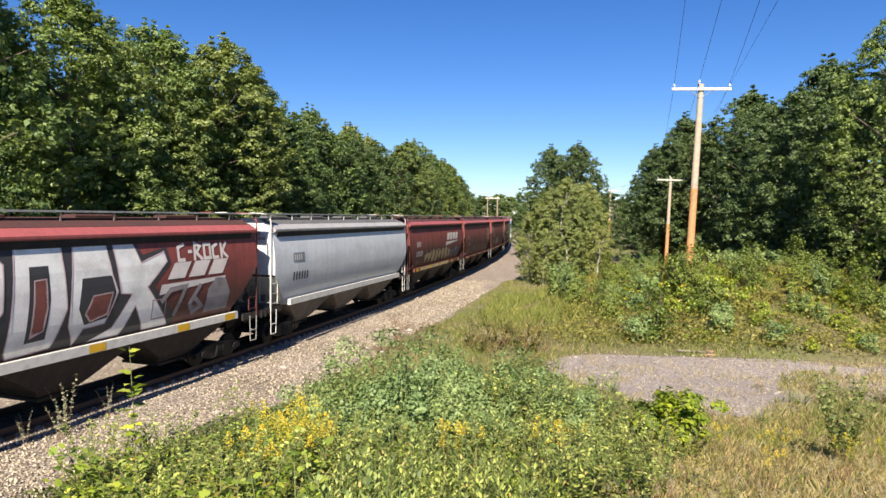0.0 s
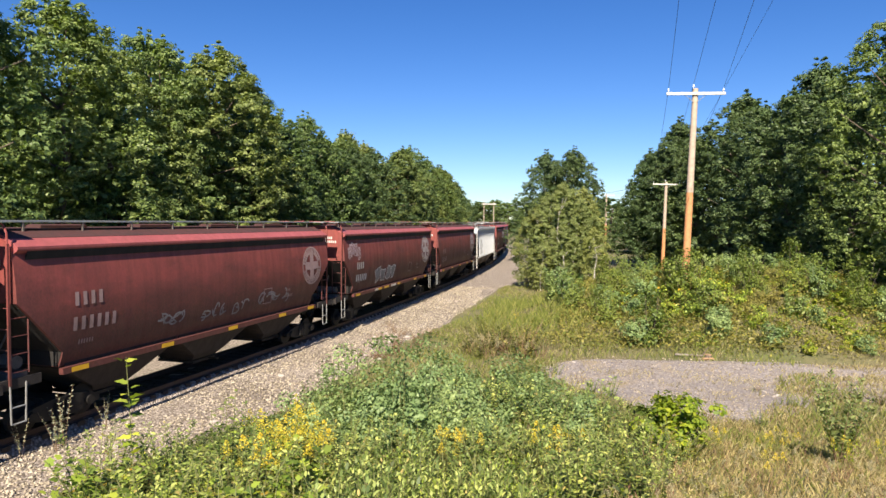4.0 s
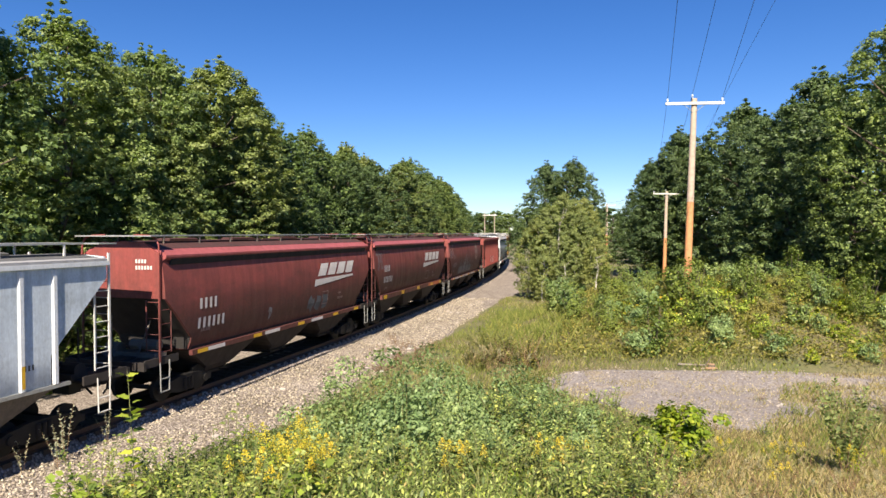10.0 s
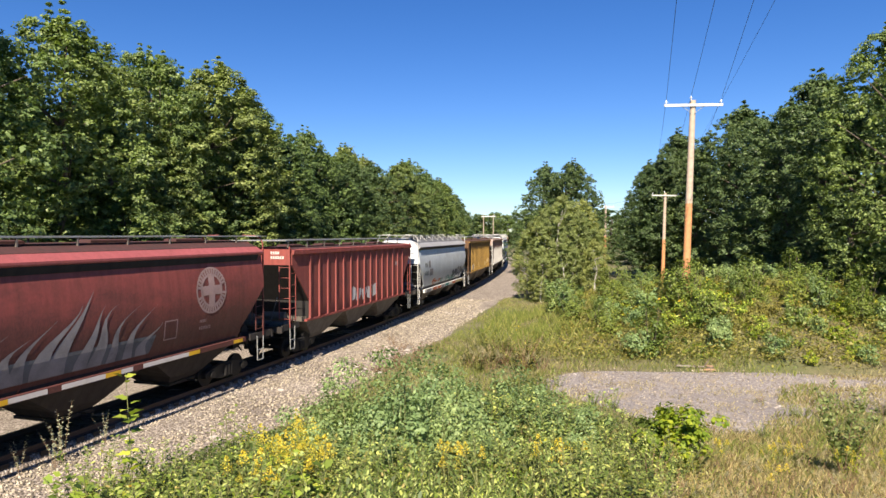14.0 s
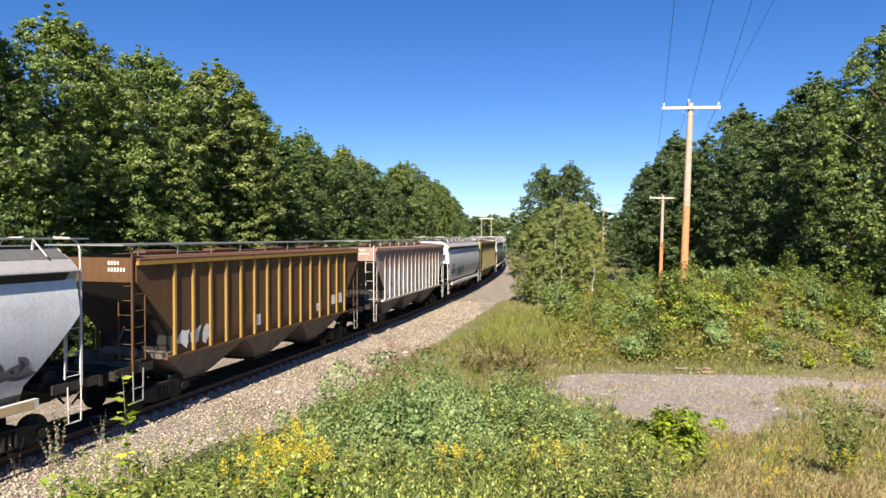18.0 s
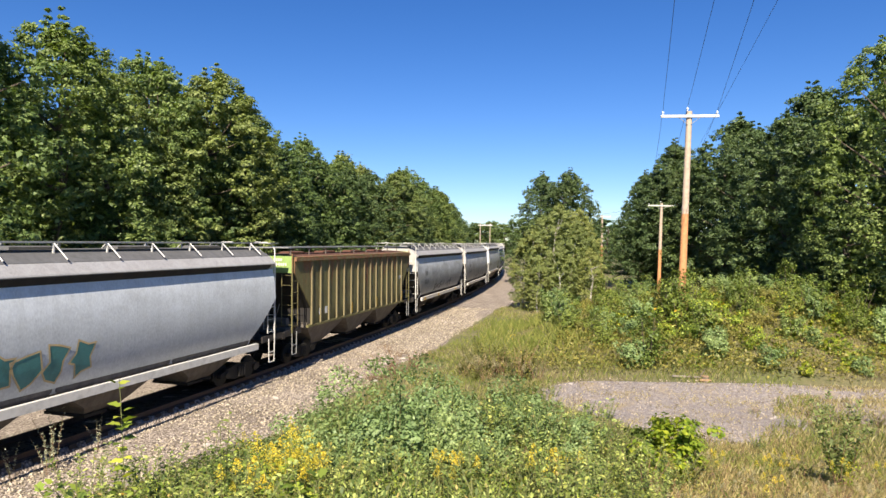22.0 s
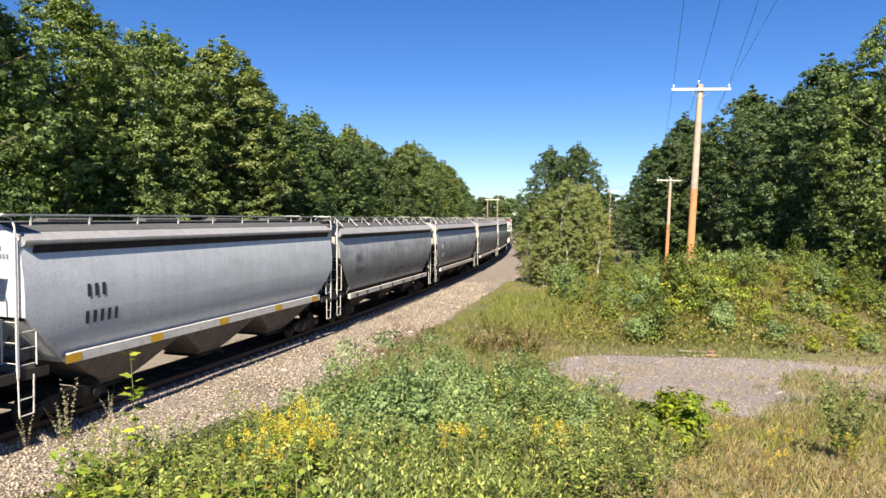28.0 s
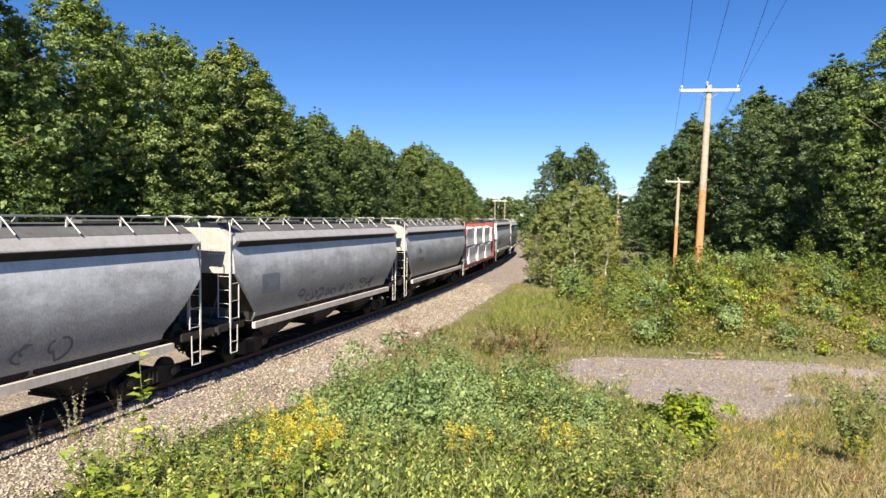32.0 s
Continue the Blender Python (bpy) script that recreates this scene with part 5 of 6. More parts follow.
# ---- plants ----
OVAL = ((-0.5, 0.0), (-0.18, 0.5), (0.22, 0.38), (0.5, 0.0), (0.22, -0.38), (-0.18, -0.5))
DIAMOND = ((-0.5, 0.0), (0.0, 0.5), (0.5, 0.0), (0.0, -0.5))
LOBED = ((-0.5, 0.0), (-0.42, 0.45), (-0.10, 0.36), (0.02, 0.55), (0.22, 0.22), (0.5, 0.0), (0.22, -0.22), (0.02, -0.55), (-0.10, -0.36), (-0.42, -0.45))


def cards(rng, p, nrm, axis, size, aspect=0.62, shape=DIAMOND):
    """Leaf blades at p, facing nrm, pointing along axis; a slight droop at both ends."""
    n = len(p)
    nrm = nrm / np.maximum(1e-6, np.linalg.norm(nrm, axis=1))[:, None]
    a = axis - nrm * np.sum(axis * nrm, 1)[:, None]
    a /= np.maximum(1e-6, np.linalg.norm(a, axis=1))[:, None]
    b = np.cross(nrm, a)
    s = np.asarray(size, float).reshape(-1, 1) * np.ones((n, 1))
    out = [p + a * s * u + b * s * v * aspect - nrm * s * 0.35 * u * u + nrm * s * 0.12 * abs(v) for u, v in shape]
    return np.stack(out, 1)


def blades_mesh(name, v, material):
    n, k = v.shape[:2]
    me = bpy.data.meshes.new(name)
    me.vertices.add(k * n)
    me.vertices.foreach_set("co", v.astype(np.float32).ravel())
    me.loops.add(k * n)
    me.loops.foreach_set("vertex_index", np.arange(k * n, dtype=np.int32))
    me.polygons.add(n)
    me.polygons.foreach_set("loop_start", np.arange(0, k * n, k, dtype=np.int32))
    me.update(calc_edges=True)
    me.materials.append(material)
    return me


def clumped(rng, centres, radii, per, size, up=0.5, flat=0.8, aspect=0.62, out=None, shape=DIAMOND):
    n = len(centres) * per
    c = np.repeat(np.asarray(centres, float), per, 0)
    r = np.repeat(np.asarray(radii, float), per)[:, None]
    d = rng.normal(size=(n, 3))
    d /= np.linalg.norm(d, axis=1)[:, None]
    p = c + d * r * rng.random((n, 1)) ** 0.4 * np.array([1, 1, flat])
    nrm = rng.normal(size=(n, 3)) * 0.42 + d * 0.75 + np.array([0, 0, up])
    if out is not None:
        nrm = nrm + np.repeat(np.asarray(out, float), per, 0) * 0.6
    return cards(rng, p, nrm, rng.normal(size=(n, 3)), size * (0.6 + 0.8 * rng.random(n)), aspect, shape)


def tree(name, seed, h, w, material, label, base=0.04, bark="bark", leaf=0.145, boughs=112, sprays=8, per=37, inner=4600, category="tree", peak=0.45, tuft=0.30):
    """Trunk and limbs; a crown of boughs with gaps between them, each bough a heap of leaf sprays."""
    rng = np.random.default_rng(seed)
    thing = new(name)
    bm = bmesh.new()
    pts = [Vector((0, 0, -0.3))]
    for i in range(1, 6):
        pts.append(Vector((rng.normal() * 0.10 * i * h / 15, rng.normal() * 0.10 * i * h / 15, h * 0.88 * i / 5)))
    r0 = h * 0.016 + 0.02
    for i in range(5):
        tube(bm, pts[i], pts[i + 1], r0 * (1 - i / 5.5), r0 * (1 - (i + 1) / 5.5), 8)
    lumps = rng.normal(size=(14, 3))
    lumps /= np.linalg.norm(lumps, axis=1)[:, None]

    def reach(t, d):
        e = (t - base) / (1 - base)
        env = min(1.0, (e / peak) ** 0.35 + 0.15) if e < peak else max(0.0, 1 - ((e - peak) / (1 - peak)) ** 1.8) ** 0.75
        q = np.array([d[0], d[1], (e - 0.5) * 2])
        q /= np.linalg.norm(q)
        return w * env * (0.70 + 0.45 * max(0.0, float(np.max(lumps @ q)) - 0.5) / 0.5)

    squash = np.array([1.0, 1.0, 0.78])
    cents, rads, outs, core, core_r = [], [], [], [], []
    for k in range(boughs):
        t = base + (0.985 - base) * ((k + rng.random()) / boughs) ** 0.9
        ang = k * 2.4 + rng.random() * 1.1
        d = np.array([math.cos(ang), math.sin(ang)])
        b = w * rng.uniform(0.14, 0.31) * (1.12 - 0.50 * t)
        r = max(0.0, reach(t, d) - b * 0.75) * rng.uniform(0.72, 1.06)
        z = min(h * t, h - b * 0.55) if k < boughs - 3 else h - b * 0.6
        c = np.array([d[0] * r + pts[5].x * t, d[1] * r + pts[5].y * t, z])
        out = np.array([d[0], d[1], 0.55])
        core.append(c - np.array([d[0], d[1], 0.4]) * b * 0.35)
        core_r.append(b * 0.62)
        core.append(c * np.array([0.45, 0.45, 1.0]))
        core_r.append(b * 0.9)
        for j in range(sprays):
            n = rng.normal(size=3) + out * 0.75
            n /= np.linalg.norm(n)
            cents.append(c + n * b * squash * rng.uniform(0.70, 1.28))
            rads.append(tuft * rng.uniform(0.65, 1.3))
            outs.append(n)
        if t > 0.45 and k % 2:
            tip = c + np.array([rng.normal() * 0.1, rng.normal() * 0.1, 0.0])
            for j in range(3):
                cents.append(tip + np.array([0, 0, b * (0.62 + 0.42 * j)]))
                rads.append(tuft * (0.75 - 0.17 * j))
                outs.append(np.array([0, 0, 1.0]))
        if k % 7 == 2:
            i = min(4, int(t / 0.88 * 5))
            tube(bm, pts[i], Vector(c) * 0.9 + pts[i] * 0.1, r0 * 0.32, r0 * 0.06, 5)
    v = clumped(rng, cents, rads, per, leaf, 0.6, 0.6, out=outs)
    deep = clumped(rng, core, core_r, max(1, inner // len(core)), leaf * 1.9, 0.5, 0.7)
    v = np.concatenate([v, deep])
    v = v[v[:, :, 2].min(1) > 0.05]
    part("trunk", bm, MAT[bark], thing)
    part_of("crown", blades_mesh("crown", v, MAT[material]), MAT[material], thing)
    tagged(thing, label, category)
    return thing


def at_ground(x, y, scale=1.0, spin=0.0, sink=0.12, wide=1.0, tip=0.0):
    return pose(x, y, ground_z(x, y) - sink, 0, tip, spin) @ Matrix.Diagonal((scale * wide, scale * wide, scale, 1))


class Nursery:
    """Prototypes that are set down once and copied afterwards."""

    def __init__(self, protos, group):
        self.protos, self.group, self.used = protos, group, set()

    def put(self, k, x, y, scale=1.0, spin=0.0, **kw):
        m = at_ground(x, y, scale, spin, **kw)
        if k in self.used:
            return copy_thing(self.protos[k], m)
        self.used.add(k)
        ob = self.protos[k]
        ob["group"] = self.group
        ob.matrix_basis = m
        return ob


def plant_woods():
    rng = random.Random(21)
    tall = (15.5, 14.5, 15.0, 16.0, 13.5)
    woods = Nursery([
        tree("tree", 1, tall[0], 4.6, "oak", "tall broad maple in the wood beside the track"),
        tree("tree", 2, tall[1], 4.3, "dark_leaf", "dark green ash in the wood edge"),
        tree("tree", 3, tall[2], 4.2, "yellow_leaf", "pale yellow-green cherry in the wood edge"),
        tree("tree", 4, tall[3], 4.3, "oak", "rounded green maple in the wood edge", peak=0.6),
        tree("tree", 5, tall[4], 4.4, "dark_leaf", "dense dark tree in the wood edge", peak=0.35),
    ], "wood edge trees")
    deep = dict(leaf=0.24, boughs=64, sprays=6, per=20, inner=2000, tuft=0.42)
    back = Nursery([
        tree("tree", 6, 15.5, 4.6, "oak", "green tree deep in the wood", **deep),
        tree("tree", 7, 14.5, 4.6, "dark_leaf", "dark tree deep in the wood", **deep),
        tree("tree", 8, 15.0, 4.4, "yellow_leaf", "pale green tree deep in the wood", **deep),
    ], "deep wood trees")
    far = dict(leaf=0.42, boughs=34, sprays=6, per=18, inner=700, tuft=0.7)
    remote = Nursery([
        tree("tree", 9, 15.0, 5.0, "oak", "distant green tree on the horizon", **far),
        tree("tree", 10, 14.5, 5.0, "dark_leaf", "distant dark tree on the horizon", **far),
    ], "distant trees")

    def wood_top(s):
        """Height of the wood's edge along the track."""
        return float(np.interp(s, (-20, 4, 7, 10, 14, 20, 24, 28, 33, 40, 60, 80, 105, 150), (17.2, 17.0, 15.6, 14.3, 13.5, 13.4, 15.3, 15.1, 13.2, 12.9, 13.3, 12.9, 13.6, 11.6)))

    # wood along the far side of the track
    s = 3.5
    while s < 150:
        p, _ = on_track(s, -(9.8 + rng.uniform(0, 2.5)))
        near = s < 95
        k = rng.choice((0, 0, 2, 3, 3) if s < 8 else (0, 2, 2, 3, 2) if s < 24 else (1, 4, 1, 0) if s < 45 else (2, 0, 1, 2, 3) if near else (0, 1, 2, 1))
        h = wood_top(s) + rng.uniform(-0.7, 0.5) - ground_z(p.x, p.y)
        sc = h / (tall if near else (15.5, 14.5, 15.0))[k]
        (woods if near else back).put(k, p.x, p.y, sc, rng.uniform(0, 360), wide=rng.uniform(0.98, 1.12))
        p, _ = on_track(s + 5.0, -(16.5 + rng.uniform(0, 3)))
        k = rng.choice((0, 1, 2))
        back.put(k, p.x, p.y, (wood_top(s) + rng.uniform(-1.6, 0.9) + 1.2 * (1 - smooth(-4, 12, s))) / 15.0, rng.uniform(0, 360))
        if s < 60:
            p, _ = on_track(s + 9.0, -(24 + rng.uniform(0, 3)))
            back.put(rng.choice((0, 1, 1)), p.x, p.y, rng.uniform(0.85, 0.95), rng.uniform(0, 360), wide=1.15)
        s += rng.uniform(3.3, 4.5)
    # sunlit young trees before the wood
    s = 5.0
    while s < 70:
        p, _ = on_track(s, -(7.6 + rng.uniform(0, 1.2)))
        woods.put(rng.choice((2, 0, 2, 3)), p.x, p.y, rng.uniform(0.36, 0.54), rng.uniform(0, 360), wide=rng.uniform(1.05, 1.3))
        s += rng.uniform(3.5, 7.5)
    # wood behind the power line
    for x, y, sc, k in ((29.4, 88, 0.80, 4), (29.6, 85, 0.95, 1), (31.0, 82, 0.96, 4), (32.0, 78, 0.97, 1), (32.2, 71, 1.02, 4), (31.4, 64, 1.06, 1), (30.4, 56, 1.02, 1), (29.8, 49.5, 0.91, 4), (28.8, 43.5, 0.83, 1), (27.6, 37.5, 0.72, 3), (27.4, 31.5, 0.60, 4)):
        woods.put(k, x + rng.uniform(-0.5, 0.5), y, sc * 1.23, rng.uniform(0, 360))
    for x, y, sc, k in ((36, 80, 0.98, 1), (37.5, 68, 1.05, 1), (36.5, 58, 1.12, 0), (35.5, 50, 1.1, 1), (34, 42, 0.88, 0), (33, 34, 0.64, 0), (33, 27, 0.54, 0), (34, 90, 1.05, 1), (40, 74, 1.2, 0), (42, 60, 1.2, 2)):
        back.put(k, x, y, sc * 1.1, rng.uniform(0, 360))
    # single large tree and its neighbours past the birches
    for x, y, sc, k in ((18.8, 92, 1.20, 1), (15.6, 95, 1.02, 4), (20.0, 97, 1.14, 1)):
        woods.put(k, x, y, sc, rng.uniform(0, 360), wide=0.95)
    # distant wood that closes the view
    for i in range(56):
        x = -75 + i * 4.6 + rng.uniform(-2, 2)
        remote.put(rng.choice((0, 1, 1)), x, 262 + rng.uniform(-25, 50) + 0.1 * abs(x - 20), rng.uniform(0.88, 1.10), rng.uniform(0, 360), wide=1.5)
    for i in range(9):
        remote.put(rng.choice((0, 1, 1)), 33 + i * 5.5, 122 + rng.uniform(-4, 10) + i * 2, rng.uniform(0.42, 0.56), rng.uniform(0, 360), wide=1.6)


plant_woods()


def plant_birches():
    grove = Nursery([tree("birch_tree", 11, 8.8, 2.2, "birch_leaf", "slender pale-barked birch beside the ballast", 0.08, "birch", 0.088, 70, 10, 40, 1500, tuft=0.20, peak=0.5),
                     tree("birch_tree", 12, 7.6, 2.0, "birch_leaf", "leaning birch sapling in a clump", 0.10, "birch", 0.088, 60, 10, 40, 1300, tuft=0.20, peak=0.5)], "birch clump")
    for k, x, y, sc, sp in ((0, 10.2, 55.5, 1.04, 20), (1, 11.9, 56.5, 1.0, 80), (1, 8.6, 56.5, 0.95, 150), (0, 13.3, 56.5, 0.8, 220), (1, 10.4, 53.6, 0.72, 300), (1, 12.9, 53.0, 0.66, 10), (1, 8.6, 54, 0.6, 70), (0, 7.9, 57.5, 0.7, 10), (0, 12.7, 57.8, 0.98, 130), (1, 9.3, 55.4, 1.08, 200)):
        grove.put(k, x, y, sc, sp)


plant_birches()


def shrub(name, seed, h, w, material, label, leaf=0.098, clumps=54, per=36, stem="bark", category="shrub", up=0.6, shape=DIAMOND, aspect=0.6):
    rng = np.random.default_rng(seed)
    thing = new(name)
    bm = bmesh.new()
    cents, rads, outs = [], [], []
    for k in range(9):
        ang, lean = rng.random() * 6.28, rng.random() ** 0.6 * w
        tip = Vector((math.cos(ang) * lean, math.sin(ang) * lean, h * (0.97 - 0.40 * (lean / w) ** 2) * rng.uniform(0.8, 1.05)))
        tube(bm, (math.cos(ang) * 0.06, math.sin(ang) * 0.06, -0.1), tip, 0.016, 0.005, 5)
        for j in range(clumps // 9):
            t = rng.uniform(0.12, 1.02)
            c = np.array(tip) * t + rng.normal(size=3) * w * 0.15
            cents.append(c)
            rads.append(rng.uniform(0.10, 0.22) * (w + h) * 0.5)
            outs.append((math.cos(ang), math.sin(ang), 0.4))
    v = clumped(rng, cents, rads, per, leaf, up, 0.85, aspect, outs, shape)
    v = v[v[:, :, 2].min(1) > 0.0]
    part("stem", bm, MAT[stem], thing)
    part_of("foliage", blades_mesh("foliage", v, MAT[material]), MAT[material], thing)
    tagged(thing, label, category)
    return thing


def plant_scrub():
    rng = random.Random(5)
    scrub = Nursery([
        shrub("shrub", 31, 2.0, 1.3, "shrub", "green leafy shrub in the scrub"),
        shrub("shrub", 32, 1.7, 1.4, "olive", "olive-green shrub in the scrub"),
        shrub("shrub", 33, 1.9, 1.1, "silver", "grey-green willow shrub in the scrub", 0.13),
        shrub("shrub", 34, 1.3, 1.2, "broad", "fresh yellow-green bramble in the scrub"),
        shrub("shrub", 35, 1.0, 1.2, "olive", "low weedy olive shrub in the scrub", 0.10),
        shrub("shrub", 36, 1.1, 1.0, "lime", "yellowing shrub in the scrub", 0.11),
    ], "scrub shrubs")
    n = 0
    while n < 235:
        x, y = rng.uniform(4.5, 30), rng.uniform(24, 62)
        edge = 27.6 - 0.22 * (x - 4)
        if y < edge + 0.7 or side_of(x, y) < 12.2 + 0.04 * y or x > 0.75 * y:
            continue
        if rng.random() < smooth(8, 30, y - edge) * 0.6:
            continue
        back = smooth(0, 9, y - edge)
        pick = rng.choice((0, 1, 1, 1, 2, 3, 4, 4)) if rng.random() > 0.10 * (x > 13) else 5
        if x > 17 and y < edge + 9:
            pick = rng.choice((2, 2, 3, 0, 3, 5, 5))
        scrub.put(pick, x, y, rng.uniform(0.45, 0.75) + 0.32 * back, rng.uniform(0, 360))
        n += 1
    # dark round bush at the road's edge, willows by the birches
    scrub.put(0, 9.2, 27.7, 1.2, 30)
    scrub.put(2, 8.8, 27.9, 0.8, 90)
    for x, y, sc in ((7.4, 36, 1.0), (8.2, 38.5, 1.1), (7.6, 41, 1.15), (8.6, 44, 1.2), (8.2, 33.6, 0.8)):
        scrub.put(2 if sc > 1.05 else 0, x, y, sc, x * 90)
    # tall bushes before the right-hand wood
    for x, y, sc in ((16.5, 34, 1.4), (18.5, 37, 1.5), (21, 38, 1.4), (14.8, 38, 1.2), (12.6, 40, 1.1), (22, 33, 1.4), (23, 29, 1.5), (12.2, 31.8, 1.4), (13.4, 31.6, 1.5), (12.8, 32.6, 1.75), (14.4, 32.2, 1.5), (11.4, 33, 1.3), (13.0, 30.6, 1.1), (15.4, 31.5, 1.2), (10.4, 33.5, 1.2), (9.4, 35, 1.2)):
        scrub.put(rng.choice((0, 1, 3)), x, y, sc * (0.98 if y < 34 and x < 16 else 0.82), x * 70)
    for k, x, y, sc in ((0, 12.35, 32.3, 1.4), (1, 11.9, 31.9, 1.4), (0, 12.95, 32.8, 1.35), (3, 13.5, 32.2, 1.6)):
        scrub.put(k, x, y, sc, x * 40)
    # undergrowth at the foot of the far wood
    for i in range(50):
        p, _ = on_track(-18 + i * 2.6, -(7.0 + rng.uniform(0, 1.8)))
        scrub.put(rng.choice((0, 1, 0)), p.x, p.y, rng.uniform(1.3, 2.3), rng.uniform(0, 360))


plant_scrub()


# ---- weeds on the bank ----
def weed(name, seed, stems, h, spread, leaf, aspect, per_stem, material, label, lift=0.35, stem="stem", flower=0.0, shape=OVAL, first=0.12, category="weed", head="gold"):
    """Stems that lean apart, leaves set along each; flower: length of a plume on top."""
    rng = np.random.default_rng(seed)
    thing = new(name)
    bm = bmesh.new()
    vs = []
    for k in range(stems):
        ang = k * 2.4 + rng.random()
        lean = spread * (0.25 + 0.75 * rng.random())
        hh = h * rng.uniform(0.72, 1.05)
        d = np.array([math.cos(ang), math.sin(ang), 0])
        foot = d * 0.05 * spread + np.array([0, 0, -0.1])

        def along(t):
            return foot + d * lean * t ** 1.6 + np.array([0, 0, hh * t])
        for i in range(4):
            tube(bm, along(i / 4), along((i + 1) / 4), 0.006 * (1.2 - i / 5), 0.006 * (1.0 - i / 5), 4)
        t = first + (1 - first) * np.sort(rng.random(per_stem))
        a = np.arange(per_stem) * 2.4 + rng.random(per_stem)
        side = np.stack([np.cos(a), np.sin(a), np.full(per_stem, lift)], 1)
        p = np.array([along(x) for x in t]) + side * leaf * 0.5
        nrm = np.stack([-np.cos(a) * lift, -np.sin(a) * lift, np.ones(per_stem)], 1) + rng.normal(size=(per_stem, 3)) * 0.25
        vs.append(cards(rng, p, nrm, side, leaf * (0.65 + 0.6 * rng.random(per_stem)) * (1.1 - 0.4 * t), aspect, shape))
        if flower:
            m = 120
            tt = rng.random(m) ** 0.9
            aa = rng.random(m) * 6.283
            rr = flower * 0.48 * (1 - tt ** 1.5) * rng.random(m) ** 0.6 + 0.006
            fp = along(1.0) + np.stack([np.cos(aa) * rr + 0.12 * flower * tt, np.sin(aa) * rr, flower * (tt - 0.25)], 1)
            fv = cards(rng, fp, rng.normal(size=(m, 3)) + np.array([0, 0, 0.6]), rng.normal(size=(m, 3)), 0.0135 * (0.6 + 0.8 * rng.random(m)), 0.9)
            tagged(part_of("flower_plume", blades_mesh("flower_plume", fv, MAT[head]), MAT[head], thing), "golden yellow flower plume" if head == "gold" else "pale dry seed head", kind="stuff")
    tagged(part("stem", bm, MAT[stem], thing), kind="stuff")
    part_of("foliage", blades_mesh("foliage", np.concatenate(vs), MAT[material]), MAT[material], thing)
    tagged(thing, label, category)
    return thing


def plant_bank():
    rng = random.Random(9)
    beds = Nursery([
        weed("goldenrod", 41, 7, 1.05, 0.26, 0.085, 0.22, 40, "broad", "flowering goldenrod with yellow plumes on the bank", flower=0.21),
        weed("goldenrod", 42, 4, 0.85, 0.25, 0.08, 0.20, 30, "olive", "short goldenrod with yellow plumes on the bank", flower=0.13),
        weed("broad_leaf_weed", 43, 6, 0.75, 0.35, 0.085, 0.8, 24, "broad", "bright green broad-leaved weed on the bank", 0.25, shape=LOBED),
        weed("broad_leaf_weed", 44, 5, 0.95, 0.40, 0.115, 0.9, 16, "broad", "large-leaved vine on the bank", 0.15, shape=LOBED),
        weed("lance_leaf_weed", 45, 8, 0.80, 0.30, 0.068, 0.40, 46, "sage", "upright pale green lance-leaved weed", 0.9),
        weed("lance_leaf_weed", 46, 7, 0.68, 0.28, 0.062, 0.42, 44, "broad", "upright fresh green lance-leaved weed", 0.8),
        weed("leafy_weed", 47, 8, 0.80, 0.40, 0.055, 0.55, 46, "sage", "bushy small-leaved green weed on the bank"),
        weed("leafy_weed", 48, 8, 0.60, 0.40, 0.050, 0.5, 40, "olive", "bushy olive weed with fine leaves"),
        weed("dry_weed", 49, 7, 0.65, 0.30, 0.04, 0.4, 22, "rusty_weed", "dry red-brown weed on the bank", 0.6, "dry_stem"),
        weed("dry_weed", 50, 6, 0.55, 0.30, 0.04, 0.35, 18, "straw", "dry straw-coloured weed with seed heads", 0.6, "dry_stem", 0.10, head="seed"),
        weed("lime_vine", 52, 5, 0.55, 0.40, 0.150, 0.85, 11, "lime", "yellowing vine with large lobed leaves on the bank", 0.15, shape=LOBED),
        weed("lime_weed", 51, 7, 0.70, 0.32, 0.085, 0.55, 24, "lime", "bright yellow-green leafy weed", 0.3),
    ], "bank weeds")

    for k, x, y, sc in ((0, -1.95, 7.6, 1.2), (1, -1.45, 7.8, 1.15), (10, -1.45, 5.2, 1.15), (10, -1.2, 5.5, 1.0), (10, -1.7, 5.6, 1.05)):
        beds.put(k, x, y, sc, x * 60)

    def spot(u0, u1, d0, d1):
        a, d = rng.uniform(u0, u1), rng.uniform(d0, d1)
        return a * d, d

    def sow(n, kinds, u0, u1, d0, d1, s0, s1):
        for i in range(n):
            x, y = spot(u0, u1, d0, d1)
            if side_of(x, y) < 6.3:
                continue
            beds.put(rng.choice(kinds), x, y, rng.uniform(s0, s1), rng.uniform(0, 360), tip=rng.uniform(-6, 6))

    sow(30, (2, 3, 6, 7, 5), -0.53, -0.17, 4.4, 6.4, 0.95, 1.3)
    sow(64, (2, 6, 5, 7, 11, 5, 6, 8), -0.55, -0.16, 6.0, 9.2, 0.95, 1.35)
    sow(7, (0, 1, 2, 6), -0.27, -0.20, 6.6, 7.8, 0.95, 1.15)
    sow(4, (1, 11), -0.31, -0.26, 6.0, 6.8, 0.95, 1.1)
    sow(110, (4, 4, 5, 5, 4), -0.19, 0.18, 3.9, 6.3, 0.9, 1.3)
    sow(50, (4, 6, 7, 5, 6), -0.20, 0.26, 6.2, 9.0, 0.9, 1.25)
    sow(44, (6, 7, 6, 5, 11, 8), -0.20, 0.28, 8.4, 13.0, 0.9, 1.3)
    sow(2, (1,), -0.02, 0.05, 7.0, 8.0, 0.85, 0.95)
